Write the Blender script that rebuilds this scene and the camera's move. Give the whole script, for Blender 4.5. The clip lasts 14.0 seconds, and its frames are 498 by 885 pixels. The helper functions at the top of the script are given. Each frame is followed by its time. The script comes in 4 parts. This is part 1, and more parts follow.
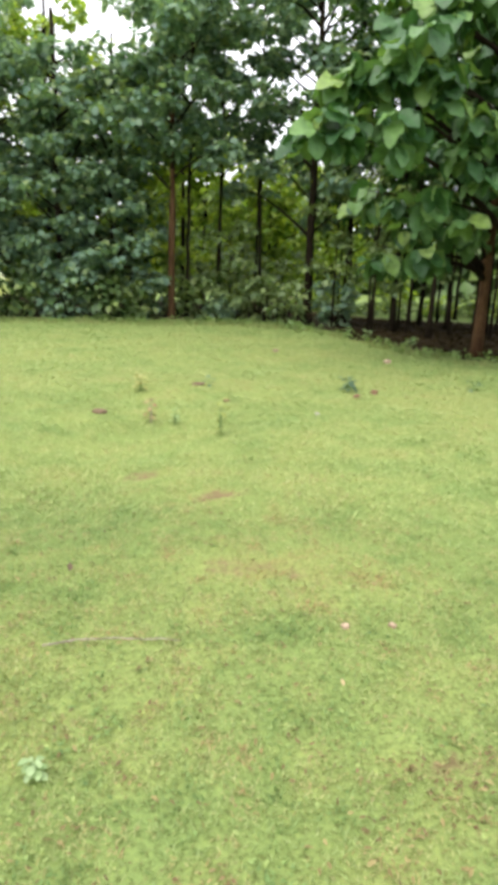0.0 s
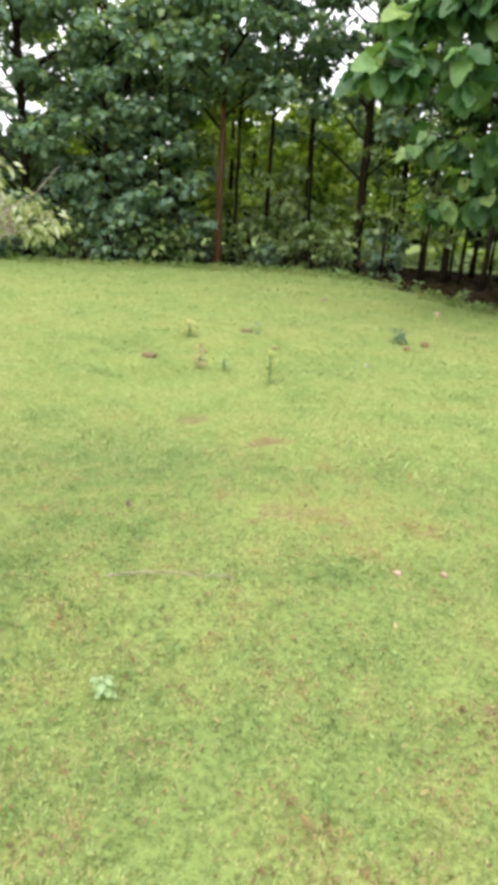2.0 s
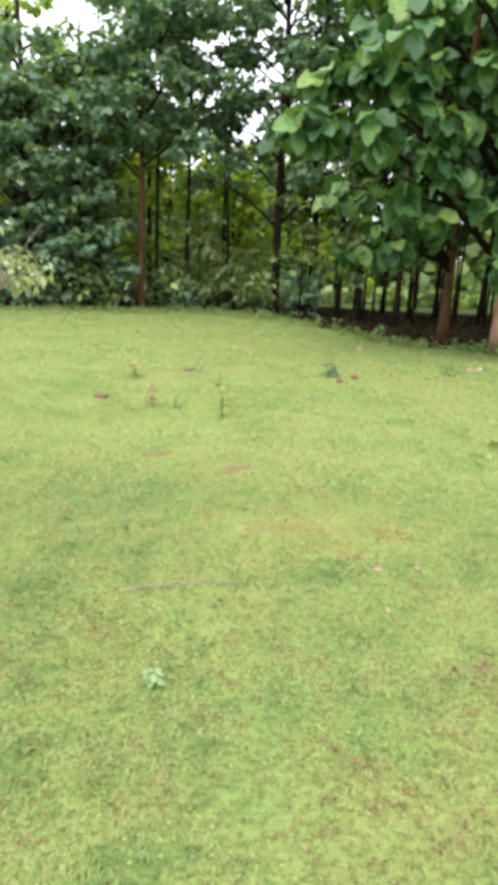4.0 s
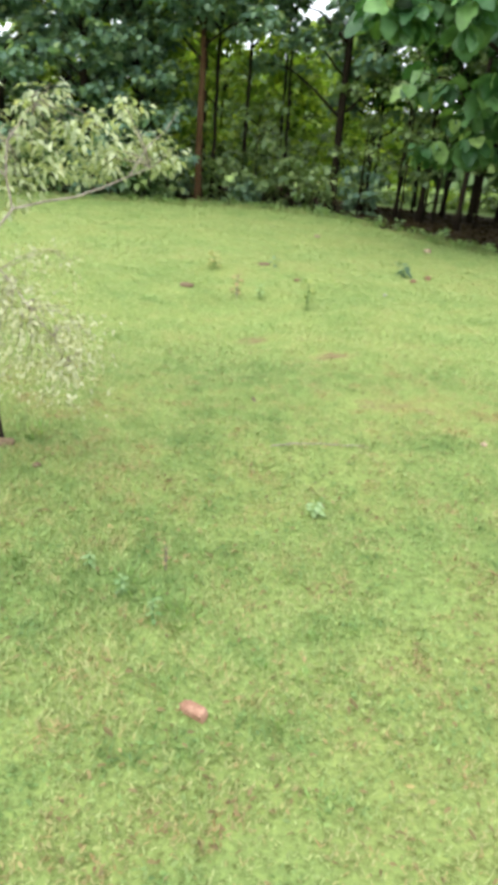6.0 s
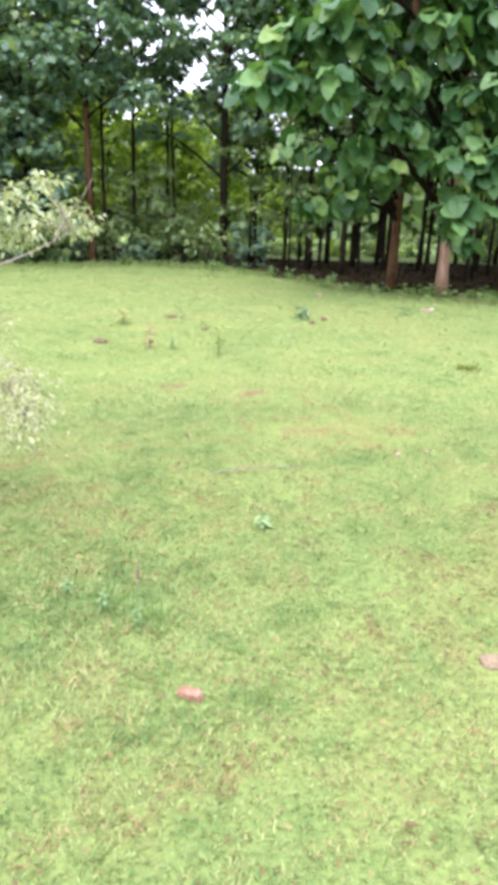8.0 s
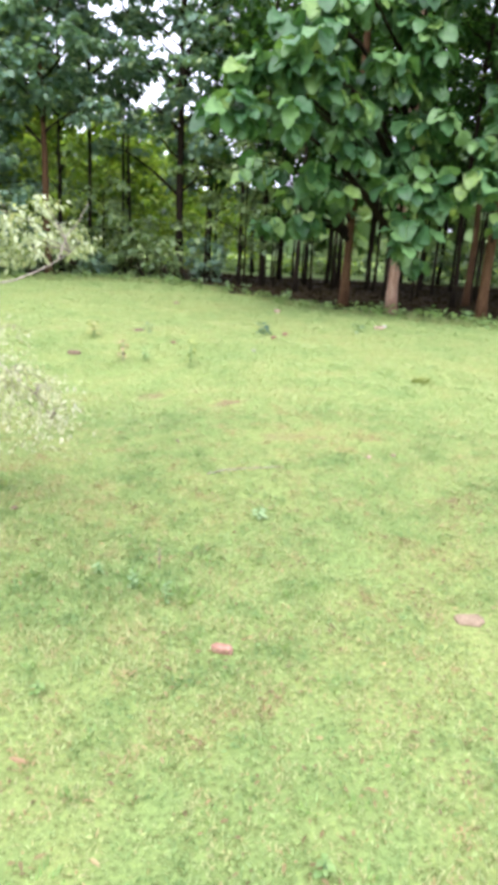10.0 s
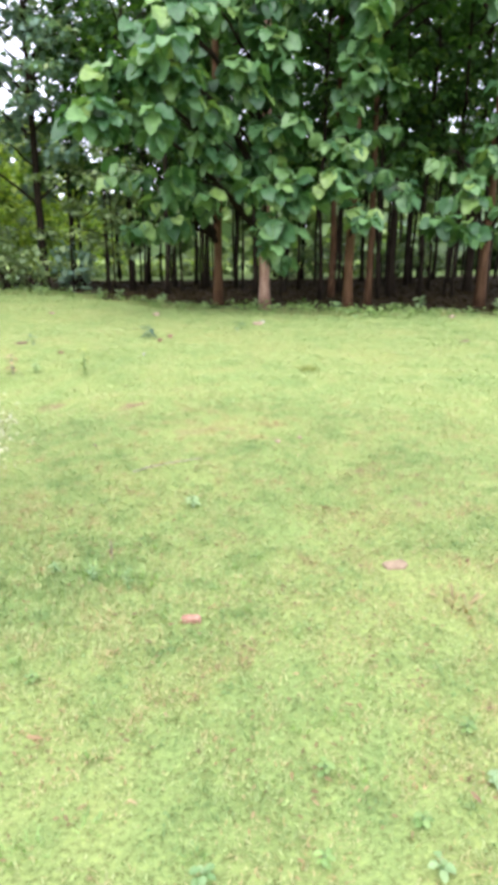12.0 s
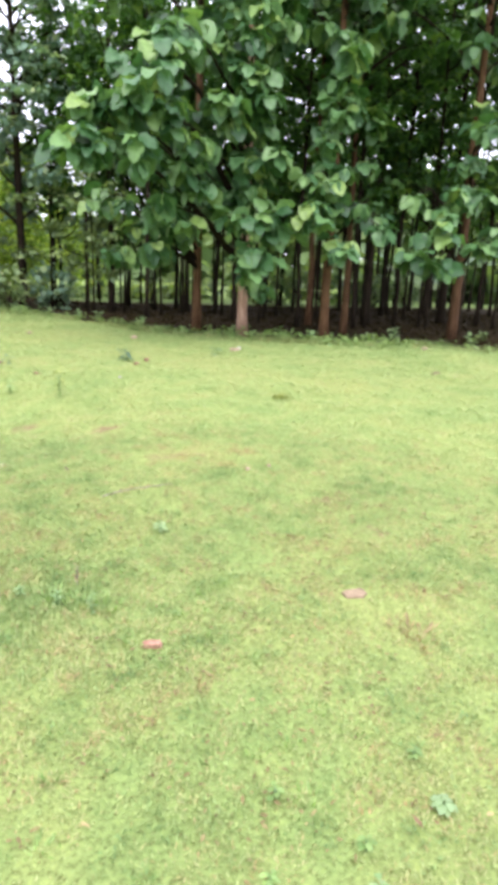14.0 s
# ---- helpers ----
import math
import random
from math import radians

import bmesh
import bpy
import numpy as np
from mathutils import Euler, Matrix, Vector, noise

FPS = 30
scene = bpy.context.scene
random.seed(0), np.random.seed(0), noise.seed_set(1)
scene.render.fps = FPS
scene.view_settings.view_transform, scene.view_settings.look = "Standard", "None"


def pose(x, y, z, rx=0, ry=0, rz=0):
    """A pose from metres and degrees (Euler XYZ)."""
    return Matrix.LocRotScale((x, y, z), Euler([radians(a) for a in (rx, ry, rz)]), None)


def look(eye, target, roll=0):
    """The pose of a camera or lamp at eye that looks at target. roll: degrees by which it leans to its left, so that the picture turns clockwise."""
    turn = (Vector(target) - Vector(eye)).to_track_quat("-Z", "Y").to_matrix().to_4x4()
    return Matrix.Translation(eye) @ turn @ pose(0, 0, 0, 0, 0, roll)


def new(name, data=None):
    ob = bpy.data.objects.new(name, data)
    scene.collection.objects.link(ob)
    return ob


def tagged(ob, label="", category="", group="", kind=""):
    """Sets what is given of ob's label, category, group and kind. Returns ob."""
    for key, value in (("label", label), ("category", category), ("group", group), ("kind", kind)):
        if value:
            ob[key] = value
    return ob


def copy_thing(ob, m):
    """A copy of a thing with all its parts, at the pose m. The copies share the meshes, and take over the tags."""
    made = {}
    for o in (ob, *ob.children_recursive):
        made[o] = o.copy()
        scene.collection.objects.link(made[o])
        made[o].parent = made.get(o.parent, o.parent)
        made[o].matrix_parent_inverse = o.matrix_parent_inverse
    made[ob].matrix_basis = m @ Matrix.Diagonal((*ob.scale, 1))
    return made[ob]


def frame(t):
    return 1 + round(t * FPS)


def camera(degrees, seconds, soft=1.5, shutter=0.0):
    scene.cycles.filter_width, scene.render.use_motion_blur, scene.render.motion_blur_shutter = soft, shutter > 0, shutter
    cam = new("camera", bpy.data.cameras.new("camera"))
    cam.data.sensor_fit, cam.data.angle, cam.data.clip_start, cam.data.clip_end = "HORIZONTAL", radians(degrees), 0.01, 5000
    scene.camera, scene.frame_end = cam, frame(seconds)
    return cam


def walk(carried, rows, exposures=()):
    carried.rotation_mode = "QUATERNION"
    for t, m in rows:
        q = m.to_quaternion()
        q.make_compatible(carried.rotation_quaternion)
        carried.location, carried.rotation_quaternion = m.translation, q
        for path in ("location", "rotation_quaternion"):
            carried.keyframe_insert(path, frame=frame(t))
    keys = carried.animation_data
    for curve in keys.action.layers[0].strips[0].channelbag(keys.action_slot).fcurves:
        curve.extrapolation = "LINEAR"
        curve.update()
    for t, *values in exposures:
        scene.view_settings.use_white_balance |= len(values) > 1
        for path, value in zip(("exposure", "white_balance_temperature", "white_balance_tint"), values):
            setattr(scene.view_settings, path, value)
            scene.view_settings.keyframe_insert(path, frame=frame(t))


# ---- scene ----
cam = camera(42.0, 14.0, soft=6.0)
PATH = [
    (0, (0.04, 0.133, 1.489), (-0.012, 2.068, 0.986), 2.0),
    (0.5, (0.043, 0.132, 1.487), (0.028, 2.066, 0.976), 2.0),
    (1, (0.043, 0.128, 1.483), (0.054, 2.055, 0.947), 1.7),
    (1.5, (0.022, 0.089, 1.497), (-0.098, 1.998, 0.91), 0.3),
    (2, (-0.057, 0.092, 1.472), (-0.214, 1.975, 0.817), 3.3),
    (2.5, (-0.086, 0.065, 1.463), (-0.245, 1.958, 0.837), 3.7),
    (2.7, (-0.079, 0.021, 1.461), (-0.143, 1.914, 0.818), 2.9),
    (4.8, (-0.677, -0.508, 1.511), (-0.586, 1.432, 1.036), 2.4),
    (5, (-0.727, -0.554, 1.496), (-0.716, 1.384, 0.999), 3.6),
    (5.5, (-0.82, -0.693, 1.434), (-0.814, 1.156, 0.67), 0.2),
    (6, (-0.953, -0.774, 1.44), (-0.944, 1.056, 0.632), 4.6),
    (6.5, (-1.179, -0.825, 1.429), (-1.108, 1.0, 0.615), 3.5),
    (7, (-1.293, -0.901, 1.451), (-1.368, 0.984, 0.788), 4.3),
    (7.5, (-1.234, -0.98, 1.441), (-1.159, 0.916, 0.808), 4.0),
    (8, (-1.128, -1.115, 1.436), (-0.85, 0.757, 0.787), 1.6),
    (8.2, (-1.104, -1.15, 1.429), (-0.816, 0.699, 0.724), -0.7),
    (10.3, (-1.519, -1.552, 1.504), (-1.049, 0.299, 0.909), 3.8),
    (10.5, (-1.531, -1.602, 1.487), (-1.013, 0.233, 0.882), 3.1),
    (11, (-1.534, -1.765, 1.513), (-0.836, 0.035, 0.994), -1.3),
    (11.5, (-1.653, -1.803, 1.532), (-0.814, -0.062, 1.019), 2.3),
    (12, (-1.81, -1.684, 1.513), (-1.022, 0.057, 0.924), 0.3),
    (12.5, (-1.816, -1.715, 1.549), (-0.94, -0.004, 0.998), 2.6),
    (13, (-1.787, -1.774, 1.588), (-0.88, -0.066, 1.078), 0.5),
    (13.5, (-1.801, -1.776, 1.581), (-1.044, -0.012, 1.02), -0.6),
    (14, (-1.8, -1.778, 1.571), (-0.939, -0.049, 1.052), 2.3),
]
walk(cam, [(t, look(eye, target, roll)) for t, eye, target, roll in PATH],
     exposures=[(0, 1.37, 6750, 13), (2.5, 1.38, 6800, 12), (5, 1.40, 6550, 11), (6, 1.39, 6450, 7), (7, 1.39, 6300, 9), (7.5, 1.35, 6300, 6), (8, 1.77, 6050, 21), (10.5, 1.77, 5950, 22), (14, 1.75, 6200, 22)])

# ---- light ----
world = bpy.data.worlds.new("overcast_sky")
scene.world = world
world.use_nodes = True
wn, wl = world.node_tree.nodes, world.node_tree.links
wn.clear()
sky = wn.new("ShaderNodeTexSky")
sky.sky_type, sky.sun_disc = "NISHITA", False
sky.sun_elevation, sky.sun_rotation, sky.dust_density = radians(58), radians(200), 4.0
cloud_noise = wn.new("ShaderNodeTexNoise")
cloud_noise.inputs["Scale"].default_value, cloud_noise.inputs["Detail"].default_value = 2.2, 5
cloud_ramp = wn.new("ShaderNodeValToRGB")
cloud_ramp.color_ramp.elements[0].color = (7.5, 8.0, 8.8, 1)
cloud_ramp.color_ramp.elements[1].color = (11.5, 11.8, 12.2, 1)
wl.new(cloud_noise.outputs["Fac"], cloud_ramp.inputs[0])
cloud_mix = wn.new("ShaderNodeMixRGB")
cloud_mix.inputs[0].default_value = 0.85
wl.new(sky.outputs[0], cloud_mix.inputs[1])
wl.new(cloud_ramp.outputs[0], cloud_mix.inputs[2])
sky_bg = wn.new("ShaderNodeBackground")
sky_bg.inputs["Strength"].default_value = 0.1
wl.new(cloud_mix.outputs[0], sky_bg.inputs[0])
sky_out = wn.new("ShaderNodeOutputWorld")
wl.new(sky_bg.outputs[0], sky_out.inputs[0])

sun_data = bpy.data.lights.new("sun", "SUN")
sun_data.energy, sun_data.angle, sun_data.color = 1.15, radians(60), (1.0, 0.97, 0.9)
sun = new("sun", sun_data)
sun.matrix_world = look((-6, -8, 16), (0, 0, 0))

# ---- materials ----


def material(name):
    m = bpy.data.materials.new(name)
    m.use_nodes = True
    nt = m.node_tree
    nt.nodes.clear()
    out = nt.nodes.new("ShaderNodeOutputMaterial")
    return m, nt, out


def node(nt, kind, **inputs):
    n = nt.nodes.new(kind)
    for key, value in inputs.items():
        n.inputs[key.replace("_", " ")].default_value = value
    return n


def ramp(nt, source, stops):
    r = nt.nodes.new("ShaderNodeValToRGB")
    els = r.color_ramp.elements
    while len(els) < len(stops):
        els.new(0.5)
    for el, (at, c) in zip(els, stops):
        el.position, el.color = at, (*c, 1)
    nt.links.new(source, r.inputs[0])
    return r.outputs[0]


def mixed(nt, fac, a, b, mode="MIX"):
    n = nt.nodes.new("ShaderNodeMixRGB")
    n.blend_type = mode
    for i, v in enumerate((fac, a, b)):
        if isinstance(v, bpy.types.NodeSocket):
            nt.links.new(v, n.inputs[i])
        else:
            n.inputs[i].default_value = v if i == 0 else (*v, 1)
    return n.outputs[0]


def noise_tex(nt, scale, detail=4, rough=0.55, stretch=None):
    tc = nt.nodes.new("ShaderNodeNewGeometry")
    src = tc.outputs["Position"]
    if stretch:
        mp = nt.nodes.new("ShaderNodeMapping")
        mp.inputs["Scale"].default_value = stretch
        nt.links.new(src, mp.inputs[0])
        src = mp.outputs[0]
    n = node(nt, "ShaderNodeTexNoise", Scale=scale, Detail=detail, Roughness=rough)
    nt.links.new(src, n.inputs["Vector"])
    return n.outputs["Fac"]


def chance(nt):
    """One random value for each leaf, blade or object."""
    a, b, s = nt.nodes.new("ShaderNodeNewGeometry"), nt.nodes.new("ShaderNodeObjectInfo"), nt.nodes.new("ShaderNodeMath")
    s.operation = "ADD"
    nt.links.new(a.outputs["Random Per Island"], s.inputs[0])
    nt.links.new(b.outputs["Random"], s.inputs[1])
    f = nt.nodes.new("ShaderNodeMath")
    f.operation = "FRACT"
    nt.links.new(s.outputs[0], f.inputs[0])
    return f.outputs[0]


def leaf_material(name, stops, rough=0.45, through_light=0.3, spec=0.5):
    """Foliage: a colour for each leaf, blotches on it, some light through the blade."""
    m, nt, out = material(name)
    colour = ramp(nt, chance(nt), stops)
    blotch = noise_tex(nt, 9, 3)
    colour = mixed(nt, 1.0, colour, ramp(nt, blotch, [(0.3, (0.72, 0.75, 0.7)), (0.7, (1.2, 1.18, 1.1))]), "MULTIPLY")
    bs = node(nt, "ShaderNodeBsdfPrincipled", Roughness=rough)
    bs.inputs["Specular IOR Level"].default_value = spec
    nt.links.new(colour, bs.inputs["Base Color"])
    bump = node(nt, "ShaderNodeBump", Strength=0.35, Distance=0.01)
    nt.links.new(noise_tex(nt, 40, 3), bump.inputs["Height"])
    nt.links.new(bump.outputs[0], bs.inputs["Normal"])
    tr = nt.nodes.new("ShaderNodeBsdfTranslucent")
    nt.links.new(mixed(nt, 1.0, colour, (1.3, 1.35, 0.6), "MULTIPLY"), tr.inputs[0])
    mx = nt.nodes.new("ShaderNodeMixShader")
    mx.inputs[0].default_value = through_light
    nt.links.new(bs.outputs[0], mx.inputs[1])
    nt.links.new(tr.outputs[0], mx.inputs[2])
    nt.links.new(mx.outputs[0], out.inputs[0])
    return m


def rough_material(name, dark, light, scale=8, stretch=None, rough=0.85, bump_scale=30, bump=0.6, depth=0.02):
    """Bark, stone, soil and dead wood: two tones at two scales, with relief."""
    m, nt, out = material(name)
    big = ramp(nt, noise_tex(nt, scale, 5, 0.6, stretch), [(0.32, dark), (0.68, light)])
    fine = ramp(nt, noise_tex(nt, scale * 6, 3, 0.6, stretch), [(0.3, (0.65, 0.65, 0.65)), (0.7, (1.25, 1.25, 1.25))])
    colour = mixed(nt, 0.8, big, fine, "MULTIPLY")
    bs = node(nt, "ShaderNodeBsdfPrincipled", Roughness=rough)
    bs.inputs["Specular IOR Level"].default_value = 0.06
    nt.links.new(colour, bs.inputs["Base Color"])
    bp = node(nt, "ShaderNodeBump", Strength=bump, Distance=depth)
    nt.links.new(noise_tex(nt, bump_scale, 5, 0.6, stretch), bp.inputs["Height"])
    nt.links.new(bp.outputs[0], bs.inputs["Normal"])
    nt.links.new(bs.outputs[0], out.inputs[0])
    return m


M_TEAK = leaf_material("teak_leaf", [(0.0, (0.030, 0.085, 0.032)), (0.35, (0.056, 0.140, 0.051)), (0.7, (0.115, 0.228, 0.085)), (0.92, (0.155, 0.27, 0.09)), (1.0, (0.20, 0.30, 0.082))], 0.42, 0.28, 0.38)
# The teak leaf again, darker: the wood's inner shade put into the colour.
M_TEAK_SHADED = leaf_material("shaded_teak_leaf", [(0.0, (0.028, 0.072, 0.021)), (0.5, (0.044, 0.108, 0.030)), (0.85, (0.070, 0.155, 0.032)), (1.0, (0.12, 0.20, 0.034))], 0.6, 0.45, 0.2)
# Pale bluish tint paints haze and open sky light onto the left wing.
M_WOOD_HAZED = leaf_material("hazed_border_leaf", [(0.0, (0.112, 0.20, 0.162)), (0.5, (0.166, 0.272, 0.204)), (0.85, (0.235, 0.345, 0.23)), (1.0, (0.31, 0.39, 0.19))], 0.45, 0.42, 0.4)
M_FRESH = leaf_material("fresh_leaf", [(0.0, (0.148, 0.242, 0.053)), (0.5, (0.242, 0.357, 0.067)), (1.0, (0.406, 0.485, 0.092))], 0.5, 0.5)
M_UNDER = leaf_material("understorey_leaf", [(0.0, (0.10, 0.165, 0.075)), (0.5, (0.165, 0.245, 0.105)), (1.0, (0.24, 0.31, 0.125))], 0.5, 0.4)
M_SHRUB = leaf_material("shrub_leaf", [(0.0, (0.059, 0.120, 0.045)), (0.5, (0.109, 0.186, 0.068)), (1.0, (0.198, 0.269, 0.090))], 0.5, 0.3)
M_PALE = leaf_material("pale_leaf", [(0.0, (0.29, 0.335, 0.21)), (0.5, (0.40, 0.44, 0.30)), (0.9, (0.49, 0.52, 0.38)), (1.0, (0.48, 0.47, 0.29))], 0.55, 0.38, 0.3)
M_DOWNY = leaf_material("downy_leaf", [(0.0, (0.31, 0.32, 0.21)), (0.6, (0.42, 0.42, 0.295)), (1.0, (0.51, 0.50, 0.38))], 0.6, 0.38, 0.2)
M_CLOVER = leaf_material("clover_leaf", [(0.0, (0.22, 0.33, 0.15)), (1.0, (0.33, 0.44, 0.24))], 0.5, 0.3)
M_TAN = rough_material("tan_stone", (0.175, 0.13, 0.082), (0.295, 0.225, 0.148), 25, None, 0.85, 90, 0.5, 0.004)
M_WEED = leaf_material("weed_leaf", [(0.0, (0.128, 0.238, 0.085)), (1.0, (0.255, 0.357, 0.170))], 0.5, 0.3)
M_HERB_LEAF = leaf_material("small_herb_leaf", [(0.0, (0.14, 0.24, 0.07)), (1.0, (0.23, 0.34, 0.11))], 0.5, 0.3)
M_DARKWEED = leaf_material("dark_weed_leaf", [(0.0, (0.05, 0.10, 0.06)), (1.0, (0.12, 0.20, 0.11))], 0.5, 0.25)
# Brown litter, its tones lowered further to paint the shade under the trees.
M_LITTER_SHADED = leaf_material("shaded_litter_leaf", [(0.0, (0.015, 0.011, 0.005)), (0.6, (0.027, 0.020, 0.009)), (1.0, (0.046, 0.036, 0.017))], 0.9, 0.1, 0.02)
M_DRY = leaf_material("dry_leaf", [(0.0, (0.15, 0.09, 0.045)), (0.5, (0.27, 0.175, 0.09)), (1.0, (0.43, 0.33, 0.19))], 0.7, 0.15)
M_BITS = leaf_material("leaf_bits", [(0.0, (0.10, 0.076, 0.024)), (0.6, (0.175, 0.135, 0.05)), (1.0, (0.27, 0.225, 0.095))], 0.75, 0.1)
M_STICKS = leaf_material("withered_leaf", [(0.0, (0.06, 0.04, 0.025)), (1.0, (0.14, 0.10, 0.06))], 0.8, 0.1)
M_YELLOW = leaf_material("yellow_leaf", [(0.0, (0.32, 0.32, 0.13)), (1.0, (0.48, 0.42, 0.20))], 0.6, 0.3)
M_BARK = rough_material("teak_bark", (0.052, 0.028, 0.014), (0.115, 0.066, 0.034), 6, (3, 3, 0.5))
M_BARK_RED = rough_material("red_bark", (0.056, 0.030, 0.015), (0.135, 0.076, 0.038), 6, (3, 3, 0.5))
M_BARK_PALE = rough_material("pale_bark", (0.24, 0.14, 0.09), (0.42, 0.28, 0.20), 6, (3, 3, 0.5))
# Dark bark taken near black; the tone also holds shade among the crowns.
M_BARK_SHADED = rough_material("shaded_dark_bark", (0.010, 0.008, 0.005), (0.028, 0.021, 0.013), 6, (3, 3, 0.5))
M_TWIG = rough_material("grey_twig", (0.16, 0.13, 0.10), (0.38, 0.33, 0.27), 20)
M_SAPBARK = rough_material("sapling_bark", (0.012, 0.01, 0.008), (0.045, 0.034, 0.025), 14)
M_BRICK = rough_material("red_stone", (0.20, 0.10, 0.065), (0.39, 0.24, 0.17), 25, None, 0.8, 90, 0.5, 0.004)
M_DULL = rough_material("dull_red_stone", (0.13, 0.075, 0.045), (0.26, 0.165, 0.105), 25, None, 0.85, 90, 0.5, 0.004)
M_STONE = rough_material("pink_stone", (0.25, 0.185, 0.12), (0.41, 0.32, 0.225), 25, None, 0.8, 90, 0.5, 0.004)
M_WHITE = rough_material("pale_stone", (0.32, 0.31, 0.25), (0.48, 0.46, 0.38), 25, None, 0.8, 90, 0.4, 0.004)
M_DUNG = rough_material("dark_clod", (0.10, 0.072, 0.046), (0.22, 0.16, 0.105), 25, None, 0.9, 70, 0.8, 0.008)


def ground_material():
    """Turf with yellowed and lush patches; bare soil and leaf litter, canopy shade in its tones, where the soil
    attribute says so.
    """
    m, nt, out = material("turf")
    tone = nt.nodes.new("ShaderNodeAttribute")
    tone.attribute_name = "tone"
    soil = nt.nodes.new("ShaderNodeAttribute")
    soil.attribute_name = "soil"
    green = ramp(nt, tone.outputs["Fac"], [(0.0, (0.250, 0.268, 0.094)), (0.35, (0.223, 0.277, 0.090)), (0.65, (0.176, 0.247, 0.079)), (1.0, (0.127, 0.209, 0.071))])
    fleck = noise_tex(nt, 45, 5, 0.7)
    green = mixed(nt, 1.0, green, ramp(nt, fleck, [(0.3, (0.42, 0.36, 0.3)), (0.5, (1, 1, 1)), (0.72, (1.35, 1.3, 1.2))]), "MULTIPLY")
    # Litter browns with the canopy's shade mixed into them.
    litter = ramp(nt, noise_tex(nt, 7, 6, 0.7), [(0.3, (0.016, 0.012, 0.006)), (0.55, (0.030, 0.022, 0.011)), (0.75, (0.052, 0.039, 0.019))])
    earth = ramp(nt, noise_tex(nt, 30, 5, 0.7), [(0.3, (0.13, 0.098, 0.05)), (0.7, (0.25, 0.185, 0.10))])
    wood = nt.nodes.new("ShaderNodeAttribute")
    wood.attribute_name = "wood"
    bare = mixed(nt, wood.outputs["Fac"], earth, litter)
    # ragged border between turf and soil
    add = nt.nodes.new("ShaderNodeMath")
    add.operation = "ADD"
    nt.links.new(soil.outputs["Fac"], add.inputs[0])
    nt.links.new(ramp(nt, noise_tex(nt, 18, 5, 0.7), [(0.25, (0, 0, 0)), (0.75, (0.5, 0.5, 0.5))]), add.inputs[1])
    cut = ramp(nt, add.outputs[0], [(0.6, (0, 0, 0)), (0.85, (1, 1, 1))])
    colour = mixed(nt, cut, green, bare)
    bs = node(nt, "ShaderNodeBsdfPrincipled", Roughness=0.95)
    bs.inputs["Specular IOR Level"].default_value = 0.05
    nt.links.new(colour, bs.inputs["Base Color"])
    bp = node(nt, "ShaderNodeBump", Strength=0.7, Distance=0.02)
    nt.links.new(noise_tex(nt, 60, 5, 0.7), bp.inputs["Height"])
    nt.links.new(bp.outputs[0], bs.inputs["Normal"])
    nt.links.new(bs.outputs[0], out.inputs[0])
    return m


def grass_material(name, stops, each_stops):
    """Blades tinted by the tone attribute, each a little apart."""
    m, nt, out = material(name)
    tone = nt.nodes.new("ShaderNodeAttribute")
    tone.attribute_name = "tone"
    green = ramp(nt, tone.outputs["Fac"], stops)
    each = ramp(nt, chance(nt), each_stops)
    colour = mixed(nt, 1.0, green, each, "MULTIPLY")
    bs = node(nt, "ShaderNodeBsdfPrincipled", Roughness=0.55)
    bs.inputs["Specular IOR Level"].default_value = 0.3
    nt.links.new(colour, bs.inputs["Base Color"])
    tr = nt.nodes.new("ShaderNodeBsdfTranslucent")
    nt.links.new(colour, tr.inputs[0])
    mx = nt.nodes.new("ShaderNodeMixShader")
    mx.inputs[0].default_value = 0.3
    nt.links.new(bs.outputs[0], mx.inputs[1])
    nt.links.new(tr.outputs[0], mx.inputs[2])
    nt.links.new(mx.outputs[0], out.inputs[0])
    return m


BLADE_TINTS = [(0.0, (0.340, 0.265, 0.120)), (0.15, (0.372, 0.375, 0.158)), (0.45, (0.330, 0.395, 0.148)), (0.7, (0.262, 0.355, 0.120)), (0.85, (0.205, 0.305, 0.095)), (1.0, (0.150, 0.240, 0.072))]
LEAF_TINTS = [(0.0, (0.17, 0.105, 0.05)), (0.13, (0.25, 0.19, 0.09)), (0.24, (0.30, 0.30, 0.115)), (0.5, (0.29, 0.365, 0.125)), (0.75, (0.22, 0.325, 0.105)), (1.0, (0.15, 0.25, 0.078))]
M_GROUND = ground_material()
M_GRASS = grass_material("grass_blade", BLADE_TINTS, [(0.0, (0.60, 0.64, 0.58)), (0.5, (0.96, 0.96, 0.96)), (0.80, (1.08, 1.06, 1.08)), (0.88, (1.08, 0.86, 0.9)), (1.0, (0.85, 0.62, 0.64))])
M_GRASS_FAR = grass_material("meadow_blade", BLADE_TINTS, [(0.0, (0.87, 0.88, 0.87)), (0.5, (1.04, 1.05, 1.04)), (1.0, (1.13, 1.1, 1.12))])
M_HERB = grass_material("herb_leaf", LEAF_TINTS, [(0.0, (0.6, 0.62, 0.6)), (0.5, (0.9, 0.9, 0.88)), (1.0, (1.05, 1.05, 1.0))])
M_OLIVE = leaf_material("olive_blade", [(0.0, (0.17, 0.21, 0.055)), (1.0, (0.29, 0.33, 0.095))], 0.6, 0.25)
M_CLUMP = leaf_material("clump_blade", [(0.0, (0.13, 0.23, 0.065)), (1.0, (0.21, 0.32, 0.10))], 0.55, 0.3)
M_LUSH = leaf_material("lush_blade", [(0.0, (0.165, 0.28, 0.08)), (1.0, (0.265, 0.39, 0.13))], 0.55, 0.3)
